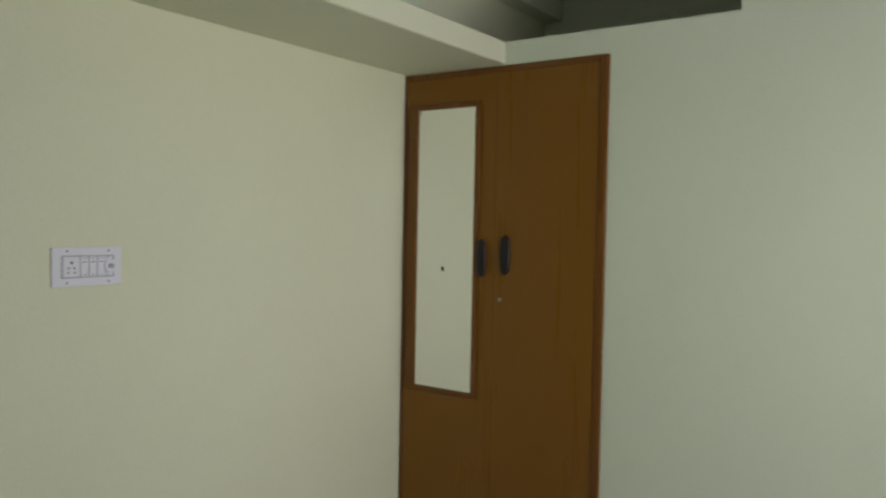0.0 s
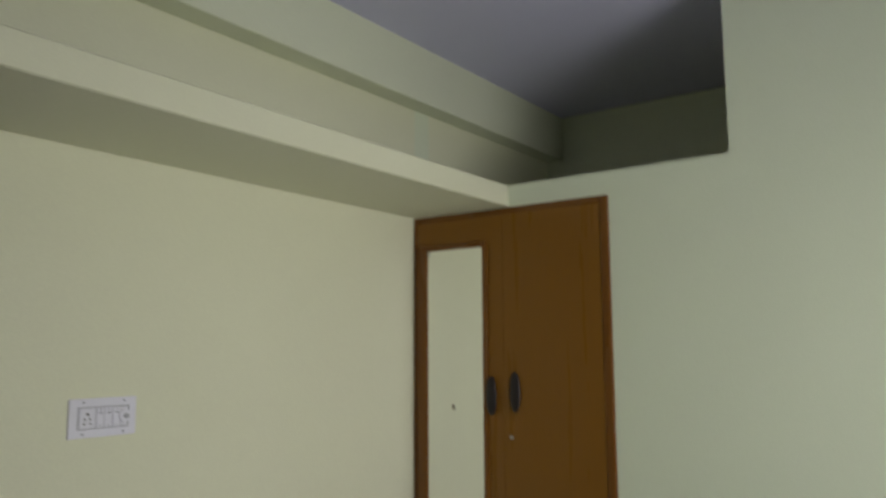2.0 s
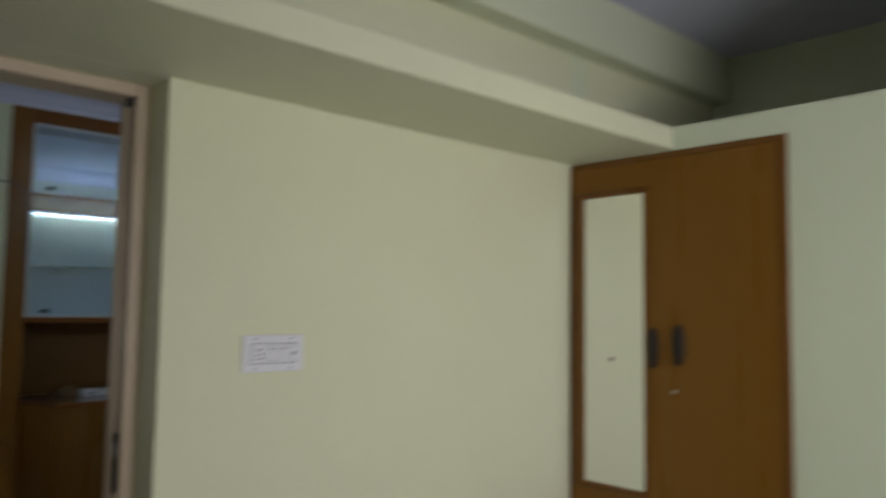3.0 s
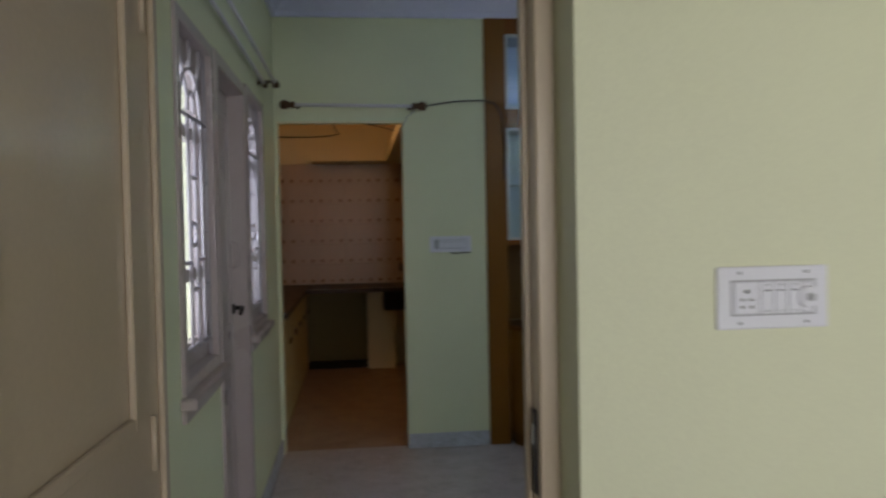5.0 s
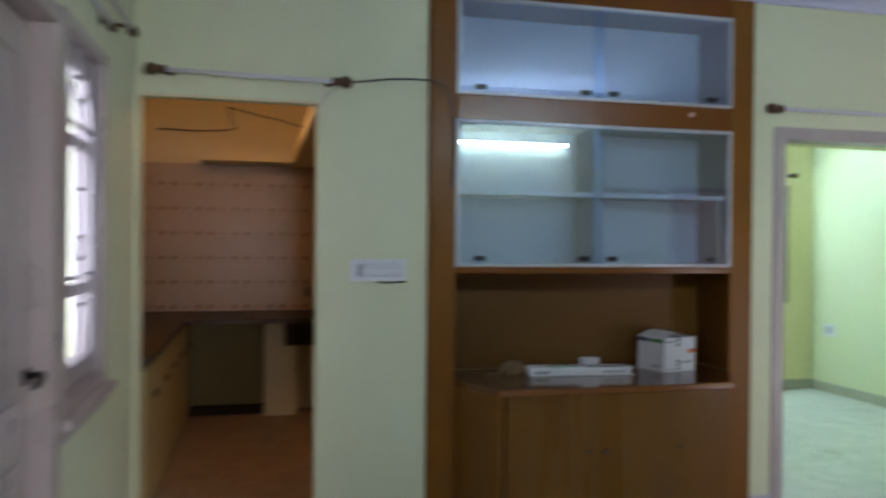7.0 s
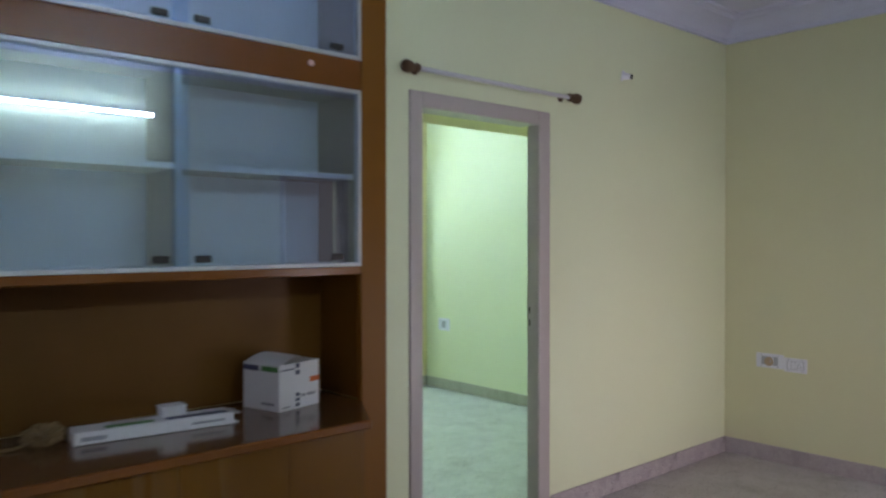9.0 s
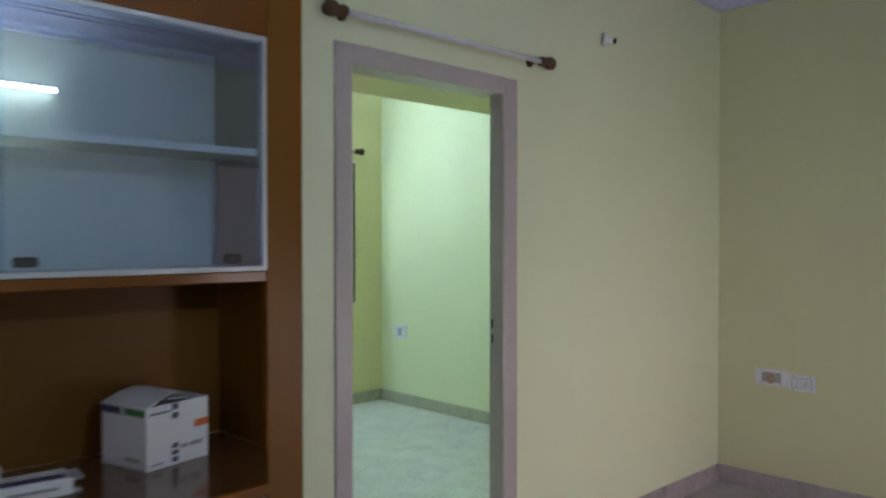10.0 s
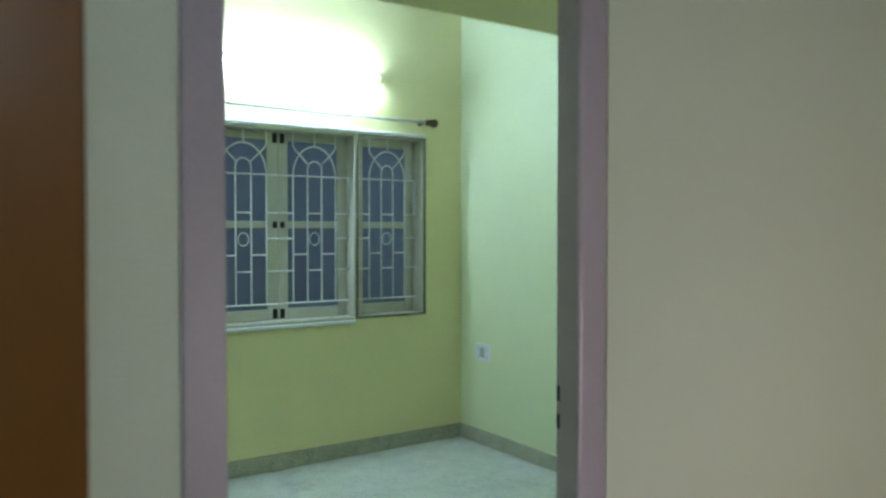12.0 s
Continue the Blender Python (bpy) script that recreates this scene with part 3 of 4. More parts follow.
def window_unit(name, axis, wall, inward, u0, u1, z0, z1, panels, label, glass, frame_mat, sash_mat, grille_inset=0.035, sill=True, depth=0.10, rails=(0.49,), grille_mat=None, s=0.062):
    grille_mat = grille_mat or GRILLE
    def pt(u, v, d):
        return (wall + inward * d, u, v) if axis == "x" else (u, wall + inward * d, v)

    def bx(ua, va, da, ub, vb, db, bevel=0.003):
        a, b = pt(ua, va, da), pt(ub, vb, db)
        return box(min(a[0], b[0]), min(a[1], b[1]), min(a[2], b[2]), max(a[0], b[0]), max(a[1], b[1]), max(a[2], b[2]), bevel)

    win = thing(name, pt((u0 + u1) / 2, z0, 0), label, "window", "", "structure")
    f = 0.04
    part("window_frame", join(bx(u0, z0, -depth, u0 + f, z1, 0.012), bx(u1 - f, z0, -depth, u1, z1, 0.012), bx(u0 + f, z0, -depth, u1 - f, z0 + f, 0.012), bx(u0 + f, z1 - f, -depth, u1 - f, z1, 0.012)), frame_mat, win)
    if sill:
        part("window_sill", join(bx(u0 - 0.02, z0 - 0.035, -0.02, u1 + 0.02, z0 - 0.001, 0.045, 0.006), bx(u0 - 0.01, z0 - 0.075, 0.0, u1 + 0.01, z0 - 0.036, 0.015)), frame_mat, win)
    w = (u1 - u0) / panels
    for k in range(panels):
        a, b = u0 + k * w + (f if k == 0 else 0.018), u0 + (k + 1) * w - (f if k == panels - 1 else 0.018)
        if k:
            part("mullion", bx(u0 + k * w - 0.0175, z0 + f, -depth + 0.01, u0 + k * w + 0.0175, z1 - f, 0.006), frame_mat, win)
        lo, hi = z0 + f + 0.002, z1 - f - 0.002
        mids = [lo + q * (hi - lo) for q in rails]
        sash = part("sash", join(bx(a, lo, -depth + 0.012, a + s, hi, -depth + 0.047), bx(b - s, lo, -depth + 0.012, b, hi, -depth + 0.047),
                                 bx(a + s, lo, -depth + 0.012, b - s, lo + s, -depth + 0.047), bx(a + s, hi - s, -depth + 0.012, b - s, hi, -depth + 0.047),
                                 *[bx(a + s, q - 0.02, -depth + 0.012, b - s, q + 0.02, -depth + 0.047) for q in mids]), sash_mat, win)
        for va, vb in zip([lo + s, *[q + 0.02 for q in mids]], [*[q - 0.02 for q in mids], hi - s]):
            p = part("pane", bx(a + s, va, -depth + 0.027, b - s, vb, -depth + 0.032, 0), glass, sash)
            p.visible_shadow = False
        pieces = grille_bars(lambda u, v: pt(u, v, -grille_inset), a, b, lo, hi, 0.0068)
        g = part("grille", join(*pieces[4:8]), grille_mat, win, "painted welded iron grille with a fan arch")
        for bm in pieces[:4]:
            part("upright", bm, grille_mat, g)
        for nm, bm in zip(("arch", "arch", "spoke", "spoke", "spoke"), pieces[8:13]):
            part(nm, bm, grille_mat, g)
        for bm in pieces[13:-1]:
            part("rung", bm, grille_mat, g)
        part("ring", pieces[-1], grille_mat, g)
    return win


w1 = window_unit("window_1", "x", XL, 1, *[W1[0], W1[2], W1[1], W1[3]], 1, "mauve-framed window with white arched grille against daylight", WINDOW_GLASS, MAUVE, MAUVE, 0.016, True, 0.075, (0.28, 0.72), GRILLE_BACKLIT, 0.078)
w2 = window_unit("window_2", "x", XL, 1, *[W2[0], W2[2], W2[1], W2[3]], 1, "mauve-framed window with white arched grille against daylight", WINDOW_GLASS, MAUVE, MAUVE, 0.016, True, 0.075, (0.28, 0.72), GRILLE_BACKLIT, 0.078)
d4 = door_frame("door_4", 5.50, 6.22, 2.06, 2.68, 2.812, 0.05, MAUVE, "mauve painted frame of the open front doorway")
def lit_room_window():
    """A pair of casements and a single one in a deep reveal, each behind a welded grille with a fan arch."""
    x0, z0, x1, z1 = W4
    xm0, xm1 = 6.192, 6.214
    yo = Y2 + 0.148
    win = thing("window_4", ((x0 + x1) / 2, Y2, z0), "three-casement cream wooden window with white arched grilles", "window", "", "structure")
    part("window_frame", join(box(x0, Y2 - 0.004, z0, x0 + 0.02, yo, z1, 0.003), box(x1 - 0.018, Y2 - 0.004, z0, x1, yo, z1, 0.003),
                              box(x0 + 0.02, Y2 - 0.004, z0, x1 - 0.018, yo, z0 + 0.018, 0.003), box(x0 + 0.02, Y2 - 0.004, z1 - 0.018, x1 - 0.018, yo, z1, 0.003)), SASH, win)
    part("mullion", box(xm0, Y2 - 0.004, z0 + 0.018, xm1, yo, z1 - 0.018, 0.003), SASH, win)
    lo, hi = z0 + 0.020, z1 - 0.020
    ya, yb = Y2 + 0.100, Y2 + 0.136
    mid = 1.500
    for a, b, sl, sr, latch in ((x0 + 0.022, 5.714, 0.07, 0.068, 1), (5.717, xm0 - 0.002, 0.064, 0.062, 0), (xm1 + 0.002, x1 - 0.020, 0.096, 0.064, 0)):
        rails = [box(a + sl, ya, lo, b - sr, yb, 0.975, 0.003), box(a + sl, ya, mid - 0.022, b - sr, yb, mid + 0.022, 0.003), box(a + sl, ya, 2.022, b - sr, yb, hi, 0.003)]
        sash = part("sash", join(box(a, ya, lo, a + sl, yb, hi, 0.003), box(b - sr, ya, lo, b, yb, hi, 0.003), *rails), SASH, win)
        for va, vb in ((0.975, mid - 0.022), (mid + 0.022, 2.022)):
            p = part("pane", box(a + sl, ya + 0.016, va, b - sr, ya + 0.021, vb), FROSTED, sash)
            p.visible_shadow = False
        side = b - 0.036 if latch else a + 0.010
        for v, h in ((lo + 0.008, 0.06), (mid - 0.022, 0.04), (hi - 0.066, 0.06)):
            part("latch", box(side, ya - 0.018, v, side + 0.026, ya, v + h, 0.004), BLACK, sash)

    yg = Y2 + 0.068
    r = 0.0056
    top, bottom, r1, r2, r3, r4 = 1.804, 1.010, 1.571, 1.413, 1.313, 1.212
    for first, pitch, left, right in ((5.337, 0.0968, x0 + 0.02, 5.70), (5.802, 0.0973, 5.70, xm0), (6.342, 0.091, xm1, x1 - 0.018)):
        c = [first + k * pitch for k in range(4)]
        cx = (c[1] + c[2]) / 2

        def at(pts):
            return pipe([(u, yg, v) for u, v in pts], r, 6)

        g = part("grille", join(at([(left, top), (right, top)]), at([(left, bottom), (right, bottom)])), GRILLE, win, "white-painted welded iron grille with a fan arch")
        for k in range(4):
            part("upright", at([(c[k], bottom - (0.0 if k in (0, 3) else 0.004)), (c[k], top)]), GRILLE, g)
        part("arch", at(arc(cx, top, 1.5 * pitch, 0.188, 0, 180, 16)), GRILLE, g)
        part("arch", at([(c[1], top)] + arc(cx, top + 0.045, 0.5 * pitch, 0.05, 180, 0, 10) + [(c[2], top)]), GRILLE, g)
        for d in (-1, 1):
            part("spoke", at([(cx + d * 0.44 * pitch, top + 0.072), (cx + d * 1.36 * pitch, top + 0.162), (cx + d * 1.5 * pitch, top + 0.185), (cx + d * 1.5 * pitch, z1 - 0.018)]), GRILLE, g)
        part("spoke", at([(cx, top + 0.188), (cx, z1 - 0.018)]), GRILLE, g)
        for u0, u1, v in ((left, c[0], r1), (c[1], c[2], r1), (c[3], right, r1), (left, c[0], r2), (c[3], right, r2), (c[0], c[1], r3), (c[2], c[3], r3), (left, c[0], r4), (c[1], c[2], r4), (c[3], right, r4)):
            part("rung", at([(u0, v), (u1, v)]), GRILLE, g)
        part("ring", pipe([(u, yg + 0.004, v) for u, v in arc(cx, r2 - 0.004, 0.033, 0.040, 0, 360, 18)], 0.0034, 6), GRILLE, g)
        if right < 5.69 or right > 5.71:
            part("upright", at([(right - 0.006, top), (right - 0.006, r1)]), GRILLE, g)
    part("screen_frame", join(box(6.200, Y2 - 0.022, 0.892, 6.215, Y2 - 0.005, 2.09, 0.003), box(6.720, Y2 - 0.022, 0.892, 6.736, Y2 - 0.005, 2.09, 0.003),
                              box(6.215, Y2 - 0.022, 0.892, 6.720, Y2 - 0.005, 0.906, 0.003), box(6.215, Y2 - 0.022, 2.076, 6.720, Y2 - 0.005, 2.09, 0.003)), surface("grey_mesh_frame", (0.17, 0.15, 0.11), 0.6), win, "dark grey insect-screen frame")
    return win


w4 = lit_room_window()
part("lintel_band", box(5.215, Y2 - 0.018, 2.094, 6.735, Y2 - 0.001, 2.118, 0.004), GRILLE, w4)
part("sill_band", box(5.215, Y2 - 0.03, 0.866, 6.19, Y2 - 0.001, 0.887, 0.004), GRILLE, w4)
bw = window_unit("window_5", "y", -1.3, 1, 1.5, 3.0, 0.9, 2.1, 3, "cream wooden window lighting the bedroom", WINDOW_GLASS, SASH, SASH, 0.04, False, 0.1)


def side_door():
    """Closed plank door between the two hall windows, with bolt and lever."""
    d = thing("door_3", (XL, 4.56, 0), "closed mauve-grey painted door between two windows", "door", "", "structure")
    y0, y1, top = DB[0], DB[2], DB[3]
    yl = 4.93
    part("jamb", box(XL - 0.15, y0, 0, XL + 0.012, y0 + 0.055, top, 0.004), MAUVE, d)
    part("jamb", box(XL - 0.15, y1 - 0.055, 0, XL + 0.012, y1, top, 0.004), MAUVE, d)
    part("head", box(XL - 0.15, y0 + 0.055, top - 0.055, XL + 0.012, y1 - 0.055, top, 0.004), MAUVE, d)
    leaf = part("leaf", box(XL - 0.10, y0 + 0.057, 0.012, XL - 0.062, y1 - 0.057, top - 0.058, 0.003), MAUVE, d)
    for z0, z1 in ((0.18, 0.88), (1.02, 1.95)):
        part("panel_moulding", join(box(XL - 0.062, y0 + 0.14, z0, XL - 0.052, y0 + 0.16, z1, 0.003), box(XL - 0.062, y1 - 0.16, z0, XL - 0.052, y1 - 0.14, z1, 0.003),
                                    box(XL - 0.062, y0 + 0.16, z0, XL - 0.052, y1 - 0.16, z0 + 0.02, 0.003), box(XL - 0.062, y0 + 0.16, z1 - 0.02, XL - 0.052, y1 - 0.16, z1, 0.003)), MAUVE, leaf)
    part("tower_bolt", join(box(XL - 0.062, yl - 0.135, 1.93, XL - 0.055, yl - 0.105, 2.03, 0.002), rod((XL - 0.048, yl - 0.12, 1.90), (XL - 0.048, yl - 0.12, 2.04), 0.007)), BLACK_METAL, leaf, "dark iron tower bolt")
    part("pull_handle", pipe([(XL - 0.062, yl - 0.15, 1.27), (XL - 0.035, yl - 0.15, 1.285), (XL - 0.028, yl - 0.15, 1.33), (XL - 0.035, yl - 0.15, 1.375), (XL - 0.062, yl - 0.15, 1.39)], 0.008, 8), MAUVE, leaf)
    part("lever_latch", join(box(XL - 0.062, yl - 0.17, 1.065, XL - 0.05, yl - 0.115, 1.11, 0.004), rod((XL - 0.05, yl - 0.14, 1.09), (XL - 0.015, yl - 0.14, 1.09), 0.010), rod((XL - 0.018, yl - 0.12, 1.095), (XL - 0.018, yl - 0.21, 1.07), 0.009)), BLACK_METAL, leaf, "black iron lever latch")


side_door()


def curtain_rod(p0, p1, to_wall, label, r=0.011, size=1.0):
    """Pipe between two carved knobs, on brackets."""
    p0, p1, wv = Vector(p0), Vector(p1), Vector(to_wall)
    d = (p1 - p0).normalized()
    c = thing("curtain_rod", tuple((p0 + p1) / 2 + wv), label, "curtain rod", "curtain rods")
    part("pipe", rod(p0 + d * 0.06, p1 - d * 0.06, r, 12), ROD, c, "white metal pipe")
    prof = [(0.006, 0.0), (0.019, 0.004), (0.022, 0.02), (0.016, 0.03), (0.018, 0.038), (0.026, 0.052), (0.029, 0.07), (0.026, 0.084), (0.015, 0.094), (0.004, 0.098)]
    for p, s in ((p0, -1), (p1, 1)):
        prof_s = [(a * size, b) for a, b in prof]
        q = (d * s).to_track_quat("Z", "Y").to_matrix().to_4x4()
        part("finial", lathe(prof_s, 14, Matrix.Translation(p - d * s * 0.075) @ q), KNOB, c, "brown carved knob")
        b = p - d * s * 0.085
        part("bracket", join(rod(b, b + wv, 0.008, 8), rod(b + wv * 0.86, b + wv * 0.995, 0.020, 12)), KNOB, c)
    return c


curtain_rod((0.975, 6.15, 2.226), (1.858, 6.15, 2.214), (0, 0.05, 0), "white curtain rod with brown knobs over the kitchen opening")
curtain_rod((4.145, 6.15, 2.208), (5.322, 6.15, 2.207), (0, 0.05, 0), "white curtain rod with brown knobs over the doorway")
curtain_rod((5.0, 9.332, 2.20), (6.785, 9.332, 2.192), (0, 0.053, 0), "white curtain rod with brown knobs over the window", 0.008)
curtain_rod((0.938, 3.25, 2.228), (0.938, 5.51, 2.228), (-0.028, 0, 0), "grey curtain rod along the window wall", 0.009, 0.55)
curtain_rod((0.978, 3.25, 2.265), (0.978, 5.69, 2.265), (-0.068, 0, 0), "grey curtain rod in front of another", 0.009, 0.75)

# ---- switch plates ----


def plate(at, out, w, h, modules, label, category="switch plate"):
    """A wall plate: bevelled cover, a row of modules (s: switch, o: socket, r: round regulator, b: blank), screws."""
    o = Vector(out)
    side = Vector((0, 0, 1)).cross(o) * 1.0
    p = thing("switch_plate", at, label, category, "switch plates")
    m = Matrix(((side.x, o.x, 0, at[0]), (side.y, o.y, 0, at[1]), (0, 0, 1, at[2]), (0, 0, 0, 1)))

    def put(name, bm, mat, parent, lab=""):
        bmesh.ops.transform(bm, matrix=m, verts=bm.verts)
        bmesh.ops.recalc_face_normals(bm, faces=bm.faces)
        return part(name, bm, mat, parent, lab)

    put("cover", box(-w / 2, 0, -h / 2, w / 2, 0.009, h / 2, 0.003, 2), PLASTIC, p)
    n = sum(2 if c in "oO" else 1 for c in modules)
    mw, mh = min(0.026, (w * 0.80) / n), h * 0.52
    x = -n * mw / 2
    put("surround", box(x - 0.003, 0.0085, -mh / 2 - 0.003, -x + 0.003, 0.0098, mh / 2 + 0.003), PLASTIC_GREY, p)
    for c in modules:
        cw = mw * (2 if c in "oO" else 1)
        mid = x + cw / 2
        if c == "s":
            s = put("rocker", box(x + 0.0012, 0.0075, -mh / 2, x + cw - 0.0012, 0.0135, mh / 2, 0.002), PLASTIC_GREY if random.random() < 0.3 else PLASTIC, p)
            put("mark", box(mid - 0.006, 0.0132, mh * 0.20, mid + 0.006, 0.0142, mh * 0.25), SEAM, s)
            for dz in (0.40, -0.40):
                put("module_screw", rod((mid, 0.0130, dz * mh), (mid, 0.0143, dz * mh), 0.0022, 8), SEAM, s)
        elif c == "o":
            s = put("socket", box(x + 0.0012, 0.0075, -mh / 2, x + cw - 0.0012, 0.0125, mh / 2, 0.002), PLASTIC, p)
            for dx, dz, r in ((0, mh * 0.2, 0.0042), (-0.008, -mh * 0.05, 0.003), (0.008, -mh * 0.05, 0.003), (-0.009, -mh * 0.27, 0.003), (0.009, -mh * 0.27, 0.003)):
                put("pin_hole", rod((mid + dx, 0.0118, dz), (mid + dx, 0.0132, dz), r, 10), BLACK, s)
        elif c == "r":
            put("blank", box(x + 0.0012, 0.0075, -mh / 2, x + cw - 0.0012, 0.0105, mh / 2, 0.002), PLASTIC, p)
            s = put("regulator", rod((mid, 0.006, 0), (mid, 0.020, 0), mh * 0.36, 24, mh * 0.31), PLASTIC, p)
            put("pointer", rod((mid, 0.0195, 0), (mid, 0.026, 0), mh * 0.13, 12), PLASTIC_GREY, s)
            for dz in (0.45, -0.45):
                put("module_screw", rod((mid - 0.004, 0.0090, dz * mh), (mid - 0.004, 0.0112, dz * mh), 0.0022, 8), SEAM, s)
        else:
            put("blank", box(x + 0.0012, 0.0075, -mh / 2, x + cw - 0.0012, 0.0115, mh / 2, 0.002), PLASTIC_GREY if c == "g" else PLASTIC, p)
        x += cw
    for dx in (-0.3, 0.3):
        for dz in (-0.40, 0.40):
            put("screw", rod((dx * w, 0.0085, dz * h), (dx * w, 0.0102, dz * h), 0.0032, 8), SEAM, p)
    return p


plate((2.162, YB0, 1.296), (0, -1, 0), 0.213, 0.114, "osssr", "white switch plate with socket and three rockers")
plate((2.021, YN0, 1.327), (0, -1, 0), 0.272, 0.104, "ssssssss", "white switch plate with a row of rockers")
plate((XE, 5.882, 0.66), (-1, 0, 0), 0.185, 0.095, "ggrg", "white television socket plate with brown stain")
plate((XE, 5.715, 0.648), (-1, 0, 0), 0.146, 0.092, "bbo", "white socket plate low on the wall")
plate((X2, 9.125, 0.632), (-1, 0, 0), 0.160, 0.120, "bggb", "white socket plate with grey insert")
tagged(solid("plate_stain", rod((XE - 0.0185, 5.882, 0.657), (XE - 0.0225, 5.882, 0.657), 0.030, 18), STAIN, "brown stain on the socket plate", "stain"), kind="")

cord = thing("wire_stub", (2.12, YN0, 1.285), "short dark wire below the switch plate", "wire")
part("cord", pipe([(2.02, YN0 - 0.006, 1.272), (2.06, YN0 - 0.010, 1.266), (2.10, YN0 - 0.010, 1.27), (2.15, YN0 - 0.005, 1.27)], 0.004), BLACK, cord)
cable = thing("black_cable", (2.1, YN0, 2.2), "black cable drooping from the curtain rod to the cabinet", "cable")
part("cord", pipe([(1.86, 6.16, 2.215), (1.95, 6.175, 2.232), (2.07, 6.185, 2.25), (2.19, 6.18, 2.255), (2.27, 6.171, 2.252), (2.33, 6.171, 2.23), (2.368, 6.171, 2.16), (2.383, 6.171, 2.05), (2.386, 6.171, 1.90), (2.378, 6.171, 1.74)], 0.0042), BLACK, cable)
thin = thing("thin_wire", (1.8, YN0, 2.15), "thin grey wire from the opening to the curtain rod", "wire")
part("cord", pipe([(1.72, 6.194, 2.09), (1.755, 6.192, 2.15), (1.81, 6.19, 2.20)], 0.003), PLASTIC_GREY, thin)

holder = thing("lamp_holder", (5.80, YN0, 2.40), "small white angled lamp holder with a dark socket", "lamp holder")
hm = look((5.79, 6.198, 2.405), (5.86, 6.10, 2.385))
part("base", lathe([(0.030, 0.0), (0.030, 0.010), (0.022, 0.018), (0.018, 0.040), (0.014, 0.050)], 16, hm @ Matrix.Rotation(math.pi, 4, "X")), PLASTIC, holder)
part("socket", lathe([(0.013, 0.048), (0.013, 0.064), (0.009, 0.066)], 14, hm @ Matrix.Rotation(math.pi, 4, "X")), BLACK, holder)


def tube_light(x0, x1, y, z, out, label, lit):
    """Batten with end caps and a lit tube on a wall along x."""
    t = thing("tube_light", ((x0 + x1) / 2, y, z), label, "tube light", "tube lights")
    o = out
    part("batten", box(x0, min(y, y + o * 0.03), z - 0.022, x1, max(y, y + o * 0.03), z + 0.022, 0.004), PLASTIC, t)
    part("tube", rod((x0 + 0.03, y + o * 0.055, z - 0.01), (x1 - 0.03, y + o * 0.055, z - 0.01), 0.014, 14), lit, t, "glowing fluorescent tube")
    for x, d in ((x0, 1), (x1, -1)):
        part("end_cap", join(rod((x + d * 0.012, y + o * 0.055, z - 0.01), (x + d * 0.034, y + o * 0.055, z - 0.01), 0.0155, 14),
                             box(min(x + d * 0.012, x + d * 0.026), min(y + o * 0.028, y + o * 0.052), z - 0.016, max(x + d * 0.012, x + d * 0.026), max(y + o * 0.028, y + o * 0.052), z + 0.006, 0.003)), PLASTIC, t)


tube_light(5.14, 6.37, Y2, 2.455, -1, "lit white fluorescent tube light above the window", TUBE_GLOW)
tube_light(3.19, 4.40, YB1, 2.435, 1, "lit white fluorescent tube light on the hall wall", TUBE_HALL)

# ---- wardrobe ----


